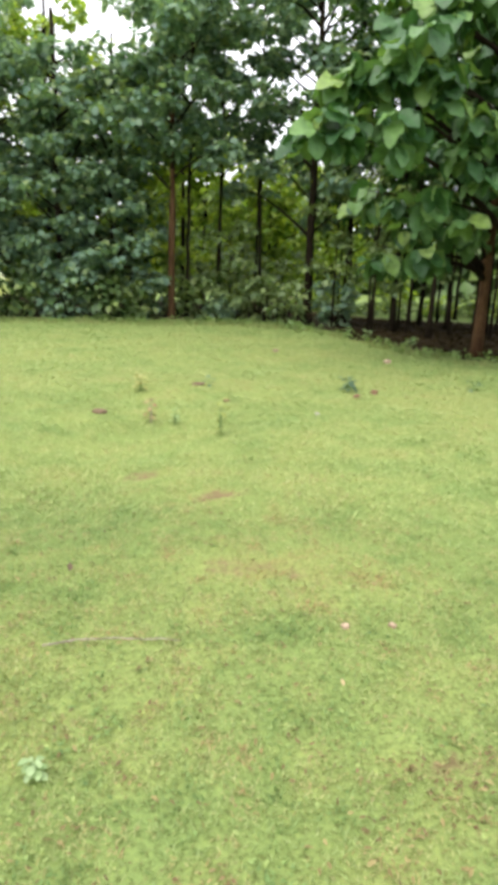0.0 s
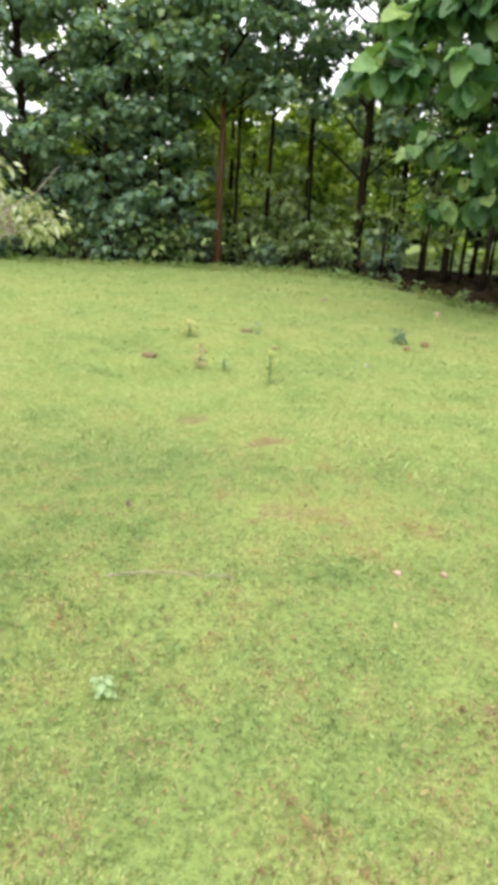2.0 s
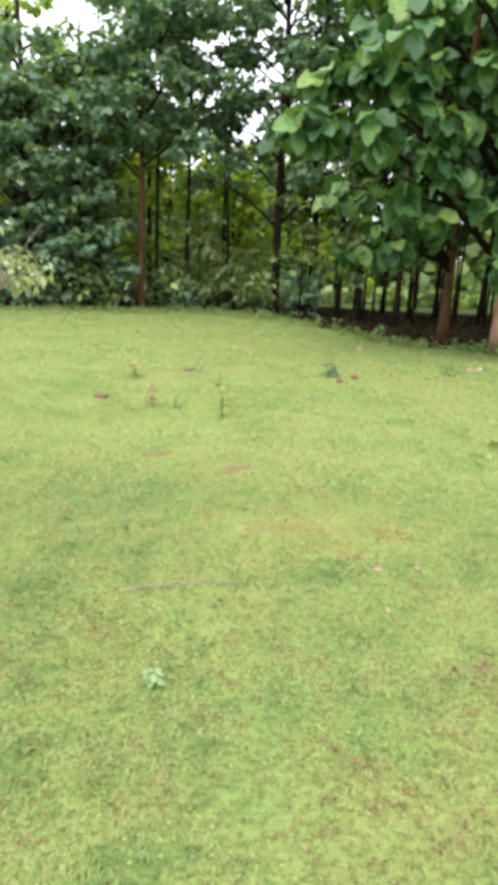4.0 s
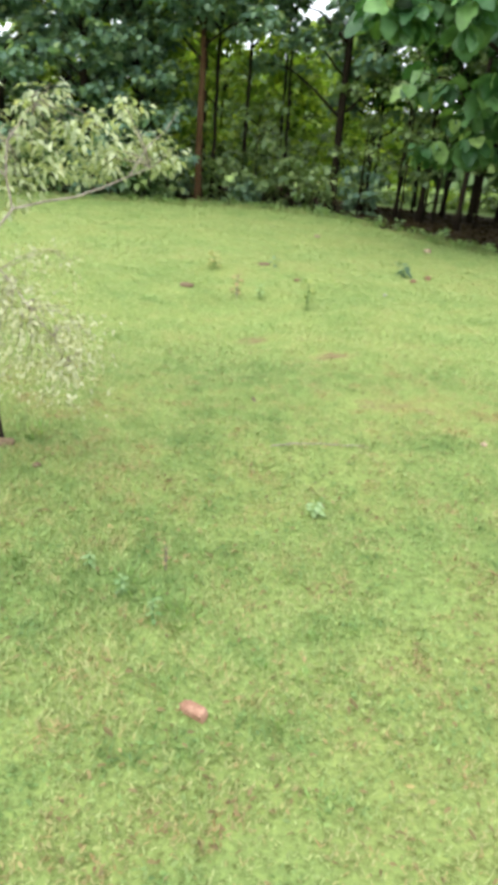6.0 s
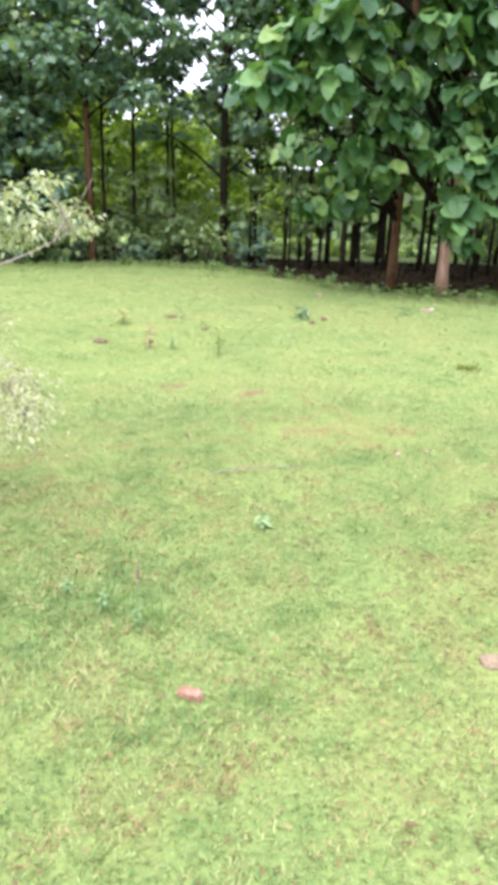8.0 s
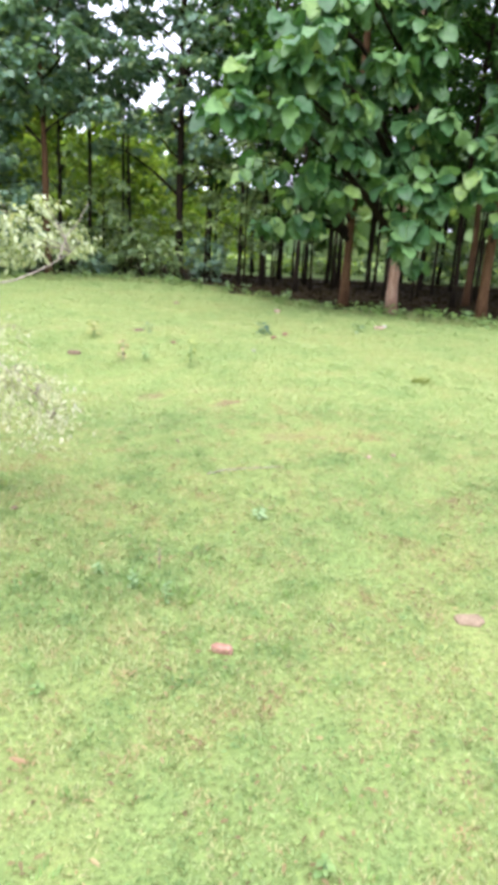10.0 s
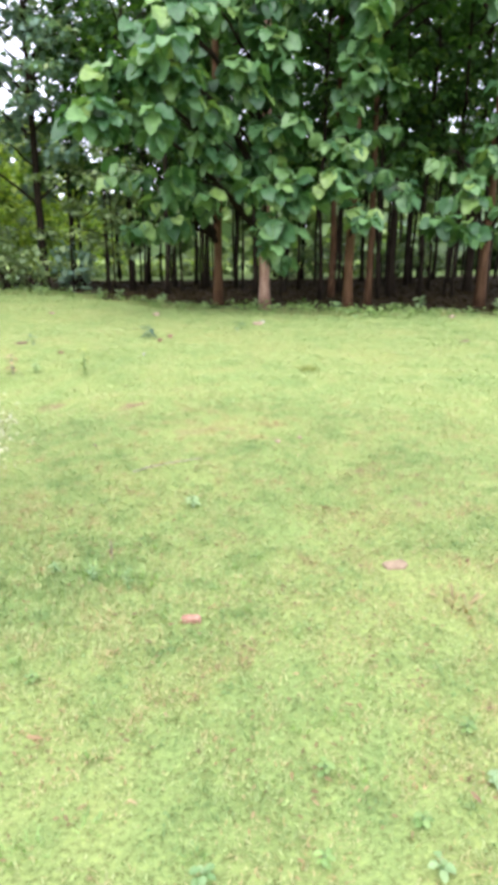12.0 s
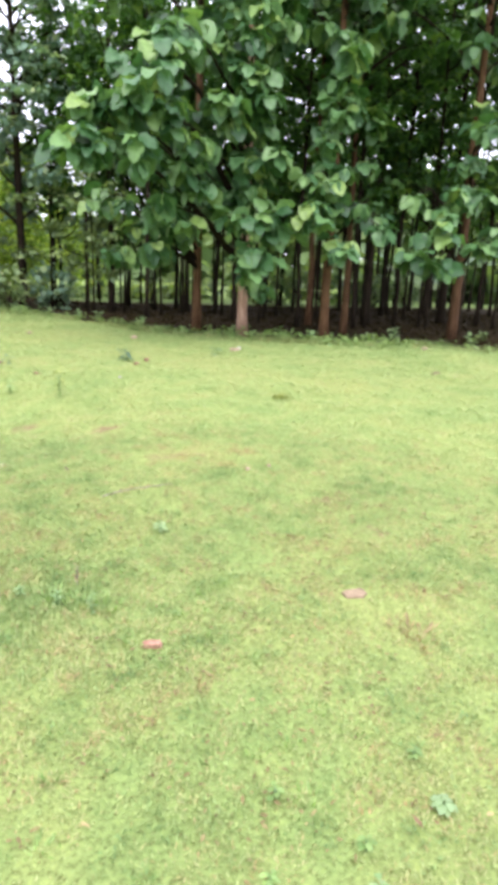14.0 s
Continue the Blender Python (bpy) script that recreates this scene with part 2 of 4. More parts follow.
M_STRAW = leaf_material("straw_blade", [(0.0, (0.16, 0.12, 0.05)), (0.5, (0.27, 0.21, 0.10)), (1.0, (0.38, 0.305, 0.155))], 0.7, 0.2)

# ---- mesh helpers ----
rng = np.random.default_rng(7)


def mesh_object(name, verts, faces, mat, parent=None, label="", smooth=True, attrs=None):
    """One mesh object from arrays: verts (n, 3), faces a list of index arrays, each (m, 3) or (m, 4)."""
    me = bpy.data.meshes.new(name)
    verts = np.asarray(verts, np.float32)
    faces = [np.asarray(f, np.int32) for f in faces if len(f)]
    loops = np.concatenate([f.ravel() for f in faces])
    sizes = np.concatenate([np.full(len(f), f.shape[1]) for f in faces])
    me.vertices.add(len(verts))
    me.vertices.foreach_set("co", verts.ravel())
    me.loops.add(len(loops))
    me.loops.foreach_set("vertex_index", loops.astype(np.int32))
    me.polygons.add(len(sizes))
    me.polygons.foreach_set("loop_start", (np.cumsum(sizes) - sizes).astype(np.int32))
    me.polygons.foreach_set("loop_total", sizes.astype(np.int32))
    me.polygons.foreach_set("use_smooth", np.full(len(sizes), smooth))
    for key, values in (attrs or {}).items():
        me.attributes.new(key, "FLOAT", "POINT").data.foreach_set("value", np.asarray(values, np.float32))
    me.update(calc_edges=True)
    me.materials.append(mat)
    ob = new(name, me)
    if parent:
        ob.parent = parent
    if label:
        ob["label"] = label
    return ob


def joined(pieces):
    """Several (verts, quads, tris) as one."""
    vs, qs, ts, n = [], [], [], 0
    for v, q, t in pieces:
        vs.append(v)
        qs.append(np.asarray(q, int).reshape(-1, 4) + n)
        ts.append(np.asarray(t, int).reshape(-1, 3) + n)
        n += len(v)
    return np.concatenate(vs), np.concatenate(qs), np.concatenate(ts)


def tube(points, radii, sides=8):
    """A tapered tube along points, closed at its ends."""
    p = np.asarray(points, float)
    r = np.asarray(radii, float)
    t = np.gradient(p, axis=0)
    t /= np.linalg.norm(t, axis=1)[:, None] + 1e-9
    ref = np.array([0.0, 0, 1]) if abs(t[0, 2]) < 0.8 else np.array([0, 1.0, 0])
    u = np.cross(t, ref)
    u /= np.linalg.norm(u, axis=1)[:, None] + 1e-9
    w = np.cross(t, u)
    a = np.linspace(0, 2 * np.pi, sides, endpoint=False)
    ring = u[:, None] * np.cos(a)[None, :, None] + w[:, None] * np.sin(a)[None, :, None]
    v = (p[:, None] + ring * r[:, None, None]).reshape(-1, 3)
    i, j = np.meshgrid(np.arange(len(p) - 1), np.arange(sides), indexing="ij")
    k = (j + 1) % sides
    q = np.stack([i * sides + j, (i + 1) * sides + j, (i + 1) * sides + k, i * sides + k], -1).reshape(-1, 4)
    v = np.concatenate([v, p[:1], p[-1:]])
    c = np.arange(sides)
    n = (c + 1) % sides
    top = (len(p) - 1) * sides
    t1 = np.stack([c, n, np.full(sides, len(v) - 2)], -1)
    t2 = np.stack([top + n, top + c, np.full(sides, len(v) - 1)], -1)
    return v, q, np.concatenate([t1, t2])


def curve(a, b, bow=(0, 0, 0), steps=6, wobble=0.0):
    """Points from a to b, bowed in the middle."""
    s = np.linspace(0, 1, steps)[:, None]
    p = np.asarray(a) * (1 - s) + np.asarray(b) * s + np.asarray(bow) * (4 * s * (1 - s))
    if wobble:
        p[1:-1] += rng.normal(0, wobble, (steps - 2, 3))
    return p


def leaf_shape(width, stations, droop, fold, wave=0.04):
    """A leaf of length 1 along +y, its face up: (station, half width) pairs; a lowered midrib, a drooping tip."""
    v, q = [], []
    for s, h in stations:
        z = -droop * s * s
        for x in (-h * width, 0, h * width):
            v.append((x, s, z + fold * abs(x) + wave * math.sin(9 * s + 4 * x)))
    for i in range(len(stations) - 1):
        for j in (0, 1):
            q.append((3 * i + j, 3 * i + j + 1, 3 * i + j + 4, 3 * i + j + 3))
    return np.array(v, float), np.array(q)


def wavy_leaf(width, droop, fold, wave):
    """A large soft leaf of length 1 along +y: five points across, frilled margins, sides lifted from the midrib, a hanging tip."""
    v, q = [], []
    for s, h in [(0, 0.05), (0.1, 0.25), (0.28, 0.44), (0.5, 0.5), (0.72, 0.43), (0.9, 0.26), (1.0, 0.08)]:
        for k, x in enumerate((-h, -0.55 * h, 0, 0.55 * h, h)):
            e = abs(x) / 0.5
            v.append((x * width, s, -droop * s * s + fold * e * (1 - 0.55 * e) + wave * e * e * math.sin(11 * s + 2.2 * k)))
    for i in range(6):
        for j in range(4):
            q.append((5 * i + j, 5 * i + j + 1, 5 * i + j + 6, 5 * i + j + 5))
    return np.array(v, float), np.array(q)


TEAK = wavy_leaf(0.86, 0.45, 0.19, 0.12)
BROAD = leaf_shape(0.80, [(0, 0.05), (0.16, 0.26), (0.38, 0.44), (0.62, 0.5), (0.84, 0.38), (1.0, 0.09)], 0.42, 0.3, 0.07)
PLAIN = leaf_shape(0.82, [(0, 0.06), (0.38, 0.5), (0.72, 0.38), (1.0, 0.02)], 0.3, 0.3)
LITE = leaf_shape(0.84, [(0, 0.08), (0.5, 0.5), (1.0, 0.04)], 0.3, 0.3)
HERB = leaf_shape(0.6, [(0, 0.1), (0.45, 0.5), (1.0, 0.04)], 0.3, 0.4)
SLIM = leaf_shape(0.44, [(0, 0.05), (0.35, 0.5), (0.7, 0.36), (1.0, 0.02)], 0.35, 0.3)


def unit(a):
    return a / (np.linalg.norm(a, axis=-1, keepdims=True) + 1e-9)


def leaf_frames(way, up):
    y = unit(np.asarray(way, float))
    x = unit(np.cross(y, up))
    return x, y, np.cross(x, y)


def leaves(shape, pos, way, up, size):
    """Many leaves in one: (verts, quads)."""
    tv, tq = shape
    x, y, z = leaf_frames(way, up)
    s = np.asarray(size)[:, None, None]
    v = pos[:, None] + s * (tv[None, :, 0, None] * x[:, None] + tv[None, :, 1, None] * y[:, None] + tv[None, :, 2, None] * z[:, None])
    q = tq[None] + (np.arange(len(pos)) * len(tv))[:, None, None]
    return v.reshape(-1, 3), q.reshape(-1, 4)


def whorls(nodes, each, size, droop=0.3, spread=0.05, toss=0.35):
    """Leaves standing out round each node, as at the end of a shoot: pos, way, up, size."""
    n = len(nodes)
    az = rng.uniform(0, 2 * np.pi, (n, 1)) + np.arange(each)[None] * (2 * np.pi / each) + rng.normal(0, 0.25, (n, each))
    el = -droop + rng.normal(0, toss, (n, each))
    way = np.stack([np.cos(az) * np.cos(el), np.sin(az) * np.cos(el), np.sin(el)], -1).reshape(-1, 3)
    pos = (nodes[:, None] + rng.normal(0, spread, (n, each, 3))).reshape(-1, 3) + way * 0.04
    up = np.array([0, 0, 1.0]) + 0.5 * way * np.array([1, 1, 0]) + rng.normal(0, 0.38, (n * each, 3))
    return pos, way, up, size * rng.uniform(0.6, 1.15, n * each)

# ---- the ground ----
EDGE_X = np.array([-400, -12, -7.4, -4, -1, 0.5, 1.2, 1.8, 2.4, 3.2, 4.2, 5.6, 6.5, 8.3, 9.2, 12, 20, 400.0])
EDGE_Y = np.array([17, 17.5, 18.2, 19.4, 20.0, 19.5, 18.8, 17.2, 15.0, 13.4, 12.2, 11.4, 10.7, 10.2, 8.6, 6.0, 2.0, -20])
LUSH = [(0.17, 2.64, 0.28, 0.17, 1.1), (-0.9, 3.02, 0.42, 0.24, 0.6), (-0.7, 3.6, 0.45, 0.28, 0.5), (-1.2, 1.4, 0.42, 0.22, 0.6), (1.33, 3.75, 0.35, 0.2, 0.4), (-2.35, 2.1, 0.75, 0.5, 0.7), (-0.56, 1.75, 0.2, 0.15, 0.35), (-1.6, 0.85, 0.8, 0.6, 0.38)]
BARE = [(-0.98, 5.15, 0.2, 0.16, 0.8), (-0.29, 4.45, 0.17, 0.15, 0.62), (-0.02, 3.23, 0.26, 0.13, 0.66), (0.42, 1.96, 0.2, 0.12, 0.5), (0.66, 1.86, 0.16, 0.1, 0.5), (0.72, 1.35, 0.28, 0.16, 0.28), (-0.25, 1.45, 0.1, 0.06, 0.5), (2.58, 3.21, 0.16, 0.08, 0.55),
        (0.78, 1.6, 0.25, 0.12, 0.42), (3.5, 9.6, 0.25, 0.1, 0.5), (-2.05, -0.1, 0.12, 0.08, 0.6), (-1.9, 0.35, 0.1, 0.06, 0.5), (2.9, 3.2, 0.14, 0.07, 0.5)]
YELLOWED = [(0.84, 0.85, 0.4, 0.3, 0.4), (0.1, 3.35, 0.4, 0.2, 0.7)]
LONG = [(-1.55, 0.95, 0.7, 0.6, 0.7), (-2.4, 2.1, 0.8, 0.55, 1.1)]


def lattice(x, y, seed):
    """Smooth random values from -1 to 1 with cells of one metre."""
    xi, yi = np.floor(x).astype(np.int64), np.floor(y).astype(np.int64)
    fx, fy = x - xi, y - yi
    fx, fy = fx * fx * (3 - 2 * fx), fy * fy * (3 - 2 * fy)

    def value(i, j):
        h = np.sin(i * 127.1 + j * 311.7 + seed * 74.7) * 43758.5453
        return 2 * (h - np.floor(h)) - 1

    a, b, c, d = value(xi, yi), value(xi + 1, yi), value(xi, yi + 1), value(xi + 1, yi + 1)
    return (a * (1 - fx) + b * fx) * (1 - fy) + (c * (1 - fx) + d * fx) * fy


def height(x, y):
    x, y = np.asarray(x, float), np.asarray(y, float)
    near = np.exp(-np.hypot(x, y - 8) / 40)
    swale = 0.19 * np.exp(-((x + 1.5) / 1.1) ** 2 - ((y - 5.5) / 1.7) ** 2)
    return near * (0.025 * lattice(x / 1.7, y / 1.7, 1) + 0.018 * lattice(x / 0.55, y / 0.5, 2)) - swale


def spots(x, y, some):
    out = np.zeros_like(x)
    for cx, cy, rx, ry, *strength in some:
        out = np.maximum(out, (strength or [1])[0] * np.exp(-(((x - cx) / rx) ** 2 + ((y - cy) / ry) ** 2) * 0.9))
    return out


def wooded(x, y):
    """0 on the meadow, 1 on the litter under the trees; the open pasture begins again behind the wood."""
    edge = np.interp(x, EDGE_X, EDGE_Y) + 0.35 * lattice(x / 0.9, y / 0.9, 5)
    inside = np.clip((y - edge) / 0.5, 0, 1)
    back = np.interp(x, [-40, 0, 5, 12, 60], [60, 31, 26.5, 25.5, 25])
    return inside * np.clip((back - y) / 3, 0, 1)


def tufty(x, y):
    """Where the turf grows in denser tufts (towards 1) or is thin (towards -1)."""
    return 0.65 * lattice(x / 0.42 + 0.3 * lattice(x / 0.9, y / 0.9, 16), y / 0.4, 12) + 0.35 * lattice(x / 0.2, y / 0.2, 15)


def patchy(x, y):
    """Small patches of paler and darker growth, a hand's width and less."""
    return 0.38 * lattice(x / 0.11, y / 0.11, 63) + 0.33 * lattice(x / 0.05, y / 0.05, 64)


def turf_tone(x, y, fine=1.0):
    t = 0.49 + 0.08 * lattice(x / 1.1, y / 1.0, 11) + (0.16 if fine >= 1 else 0.2) * tufty(x, y) + fine * patchy(x, y)
    return np.clip(t + 0.24 * spots(x, y, LUSH) + 0.2 * np.clip((y - np.interp(x, EDGE_X, EDGE_Y) + 5) / 5, 0, 1) - 0.15 * spots(x, y, BARE) - 0.3 * spots(x, y, YELLOWED), 0, 1)


def bare_soil(x, y):
    return np.clip(spots(x, y, BARE) * (0.85 + 0.35 * lattice(x / 0.09, y / 0.06, 22) + 0.35 * lattice(x / 0.035, y / 0.03, 23)) + 0.3 * np.clip(lattice(x / 0.21, y / 0.19, 21) - 0.3, 0, 1) + 0.6 * np.clip(lattice(x / 0.07, y / 0.07, 24) - 0.5, 0, 1), 0, 1)


def stretched(lo, hi, step, far):
    mid = np.arange(lo, hi + step / 2, step)
    grow = np.cumsum(step * 1.25 ** np.arange(1, 60))
    grow = grow[grow < far]
    return np.concatenate([lo - grow[::-1], mid, hi + grow])


gx, gy = stretched(-10, 14, 0.14, 3000), stretched(-3, 22, 0.14, 3000)
GX, GY = np.meshgrid(gx, gy)
px, py = GX.ravel(), GY.ravel()
i, j = np.meshgrid(np.arange(len(gy) - 1), np.arange(len(gx) - 1), indexing="ij")
w = len(gx)
quads = np.stack([i * w + j, i * w + j + 1, (i + 1) * w + j + 1, (i + 1) * w + j], -1).reshape(-1, 4)
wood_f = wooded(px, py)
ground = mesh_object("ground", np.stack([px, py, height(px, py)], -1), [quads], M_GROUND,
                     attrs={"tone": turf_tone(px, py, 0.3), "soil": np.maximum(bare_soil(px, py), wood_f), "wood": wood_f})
tagged(ground, "short green meadow turf with bare earth spots, leaf litter under trees", "ground", kind="structure")


STONES = [(-1.042, 0.598, 0.055), (0.02, 0.62, 0.075), (0.42, 2.69, 0.03), (0.63, 2.72, 0.03), (0.58, 7.22, 0.05), (1.46, 8.76, 0.07), (1.18, 8.4, 0.06), (-1.81, 7.1, 0.11)]


def blades(cx, cy, rx, ry, density, length, width, inner=None):
    """Grass blades round a spot of the meadow, fewer outwards and where the earth is bare, none in the wood."""
    n = int(4 * rx * ry * density)
    x, y = cx + rng.uniform(-rx, rx, n), cy + rng.uniform(-ry, ry, n)
    away = np.hypot((x - cx) / rx, (y - cy) / ry)
    keep = rng.uniform(0, 1, n) > np.maximum(np.maximum(bare_soil(x, y) * 1.7, wooded(x, y) * 1.3), (away - 0.72) / 0.28)
    if inner:
        ix, iy, jx, jy = inner
        keep &= rng.uniform(0, 1, n) > (1.0 - np.hypot((x - ix) / jx, (y - iy) / jy)) / 0.28
    for sx, sy, sr in STONES:
        keep &= np.hypot(x - sx, y - sy) > sr * 1.1
    x, y, away = x[keep], y[keep], away[keep]
    n = len(x)
    tone = np.clip(turf_tone(x, y, 0.4 if inner else 1.0) + rng.normal(0, 0.07, n) - (0.05 if inner else 0.06 * np.clip((away - 0.3) / 0.5, 0, 1)), 0, 1)
    clump = 1 + 0.4 * lattice(x / 0.15, y / 0.15, 31) + 0.4 * lattice(x / 0.05, y / 0.05, 32) + 0.4 * spots(x, y, LUSH) + (1.1 if inner else 0.5) * np.clip(tufty(x, y) - 0.05, 0, 1)
    ln = np.minimum(length * rng.uniform(0.5, 1.3, n) * np.maximum(clump, 0.6), 2.6 * length if inner else 0.033) * (1 + spots(x, y, LONG))
    az, lean = rng.uniform(0, 2 * np.pi, n), np.clip(rng.normal(0.85, 0.35, n), 0.1, 1.5)
    out = np.stack([np.cos(az) * np.sin(lean), np.sin(az) * np.sin(lean), np.cos(lean)], -1)
    side = np.stack([-np.sin(az), np.cos(az), np.zeros(n)], -1)
    base = np.stack([x, y, height(x, y) - 0.004], -1)
    wd = (width * rng.uniform(0.6, 1.3, n))[:, None]
    mid = base + out * ln[:, None] * 0.55
    tip = base + out * ln[:, None] * 0.95
    tip[:, 2] = base[:, 2] + (tip[:, 2] - base[:, 2]) * 0.8
    v = np.stack([base - side * wd * 0.35, base + side * wd * 0.35, mid + side * wd * 0.5, tip, mid - side * wd * 0.5], 1).reshape(-1, 3)
    if inner:
        v = v.reshape(-1, 5, 3)[:, [0, 2, 3]].reshape(-1, 3)
        k = np.arange(n)[:, None] * 3
        return v, np.zeros((0, 4), int), k + np.array([[0, 1, 2]]), np.repeat(tone, 3)
    k = np.arange(n)[:, None] * 5
    return v, k + np.array([[0, 1, 2, 4]]), k + np.array([[4, 2, 3]]), np.repeat(tone, 5)


def turf(name, label, mat, *stretches):
    pieces, tones = [], []
    for s in stretches:
        v, q, t, tone = blades(*s)
        pieces.append((v, q, t))
        tones.append(tone)
    v, q, t = joined(pieces)
    ob = mesh_object(name, v, [q, t], mat, attrs={"tone": np.concatenate(tones)}, smooth=False)
    return tagged(ob, label, "grass", kind="stuff")


turf("meadow_grass", "short mixed green and yellowed meadow grass", M_GRASS, (-0.35, 1.0, 3.4, 3.9, 9400, 0.025, 0.0047))
turf("meadow_grass", "short green meadow grass with denser tufts", M_GRASS_FAR,
     (0.5, 4.8, 7.4, 6.6, 2700, 0.038, 0.0125, (-0.35, 1.0, 3.4, 3.9)), (0, 8.5, 16, 13.5, 800, 0.048, 0.02, (0.5, 3.2, 7.4, 8.2)))


THATCH = [(0.62, 1.6, 0.5, 0.38, 1.0), (0.1, 1.25, 0.35, 0.3, 0.55), (-0.95, 2.1, 0.35, 0.25, 0.6), (0.1, 3.2, 0.35, 0.16, 0.7), (0.9, 2.6, 0.4, 0.25, 0.5), (-0.9, -0.1, 0.45, 0.35, 0.45), (-1.7, 0.15, 0.3, 0.25, 0.6), (0.3, 0.6, 0.35, 0.3, 0.5), (-1.6, 1.8, 0.3, 0.2, 0.4)]


def ground_leaves():
    """Small broad leaves among the grass, in patches of one tint, withered ones between."""
    n = 60000
    x, y = rng.uniform(-3.2, 2.6, n), rng.uniform(-1.8, 4.4, n)
    keep = 0.6 * lattice(x / 0.3, y / 0.3, 61) + 0.5 * lattice(x / 0.08, y / 0.08, 62) > -0.1 + 1.3 * np.clip(np.hypot((x + 0.3) / 3.0, (y - 0.9) / 3.6) - 0.45, 0, 1) / 0.5
    x, y = x[keep], y[keep]
    n = len(x)
    az = rng.uniform(0, 6.28, n)
    way = np.stack([np.cos(az), np.sin(az), rng.normal(0.45, 0.45, n)], -1)
    v, q = leaves(HERB, np.stack([x, y, height(x, y) + rng.uniform(0.004, 0.026, n)], -1), way, np.array([0, 0, 1.0]) + rng.normal(0, 0.5, (n, 3)), rng.uniform(0.009, 0.021, n))
    tone = 0.56 + patchy(x, y) + rng.normal(0, 0.1, n) + 0.3 * spots(x, y, LUSH) - 0.3 * spots(x, y, THATCH)
    return tagged(mesh_object("ground_herbs", v, [q], M_HERB, attrs={"tone": np.repeat(np.clip(tone, 0, 1), len(HERB[0]))}), "small green and withered leaves among the grass", "herbs", kind="stuff")


ground_leaves()

# ---- trees ----
rng = np.random.default_rng(11)


def trunk_mesh(h, d, lean=(0, 0), sides=10, flare=1.35):
    steps = max(6, int(h / 0.6))
    s = np.linspace(0, 1, steps)
    p = np.stack([lean[0] * s * h, lean[1] * s * h, s * h - 0.08], -1)
    p[1:, :2] += np.cumsum(rng.normal(0, 0.006 * h / steps + (0.016 if d < 0.2 else 0.006), (steps - 1, 2)), 0)
    r = 0.5 * d * (1 - 0.62 * s) * (1 + (flare - 1) * np.exp(-s * h / 0.25))
    r *= rng.uniform(0.94, 1.06, steps)
    return p, tube(p, r, sides)


def at_height(p, z):
    return np.array([np.interp(z, p[:, 2], p[:, k]) for k in range(3)])


def make_tree(name, label, x, y, h, d, bark, leaf_mat, boughs, shape=PLAIN, size=0.3, each=6, near=0, lean=(0, 0), flat=0.75):
    """A tree: tapered trunk, a limb to each bough, shoots with whorls of leaves about its end.
    boughs: (x, y, z, radius, shoots) in the tree's own frame. near: how many leaves, lowest first, are parts of their own."""
    root = new(name)
    root.location = (x, y, float(height(x, y)))
    tagged(root, label, "tree")
    p, tm = trunk_mesh(h, d, lean)
    mesh_object("trunk", tm[0], tm[1:], bark, root)
    pos, way, up, sz, limbs, owner = [], [], [], [], [], []
    for bx, by, bz, br, shoots in boughs:
        shoots = (3 * shoots + 2) // 4 if near else shoots
        end = np.array([bx, by, bz])
        reach = math.hypot(bx, by)
        start = at_height(p, min(h * 0.96, max(1.5, bz - 0.15 - 0.45 * reach + rng.uniform(-0.2, 0.2))))
        sag = (0, 0, 0.12 * reach)
        c = curve(start, end, sag, 7, 0.03)
        r0 = min(0.3 * d, 0.02 + 0.014 * reach)
        twigs = [tube(c, np.linspace(r0, 0.010, 7), 6)]
        off = rng.normal(0, 1, (shoots, 3))
        off = unit(off) * (rng.uniform(0.25, 1, (shoots, 1)) ** 0.6) * np.array([br, br, br * flat])
        nodes = end + off
        if not near:
            nodes = np.concatenate([nodes, c[3:6] + rng.normal(0, 0.16, (3, 3))])
        for nd in nodes[:: 1 if near else 3]:
            twigs.append(tube(curve(c[rng.integers(4, 7)], nd, (0, 0, 0.04), 4), np.linspace(0.011, 0.005, 4), 4))
        v, q, t = joined(twigs)
        limbs.append(mesh_object("limb", v, [q, t], M_BARK_SHADED, root))
        a = whorls(nodes, each, size, 0.4, 0.03, 0.38) if near else whorls(nodes, each, size)
        pos.append(a[0]), way.append(a[1]), up.append(a[2]), sz.append(a[3])
        owner += [limbs[-1]] * len(a[0])
    pos, way, up, sz = np.concatenate(pos), np.concatenate(way), np.concatenate(up), np.concatenate(sz)
    order = np.argsort(pos[:, 2] + 0.25 * pos[:, 1])
    single, rest = order[:near], order[near:]
    v, q = leaves(shape, pos[rest], way[rest], up[rest], sz[rest])
    crown = mesh_object("crown", v, [q], leaf_mat, root)
    crown["kind"] = "stuff"
    if near:
        fx, fy, fz = leaf_frames(way, up)
        blade = None
        for k in single:
            if blade is None:
                lf = mesh_object("leaf", shape[0], [shape[1]], leaf_mat, owner[k])
                blade = lf.data
            else:
                lf = new("leaf", blade)
                lf.parent = owner[k]
            m = Matrix((tuple(fx[k]), tuple(fy[k]), tuple(fz[k]))).transposed().to_4x4()
            lf.matrix_local = Matrix.Translation(pos[k]) @ m @ Matrix.Scale(sz[k], 4)
    return root


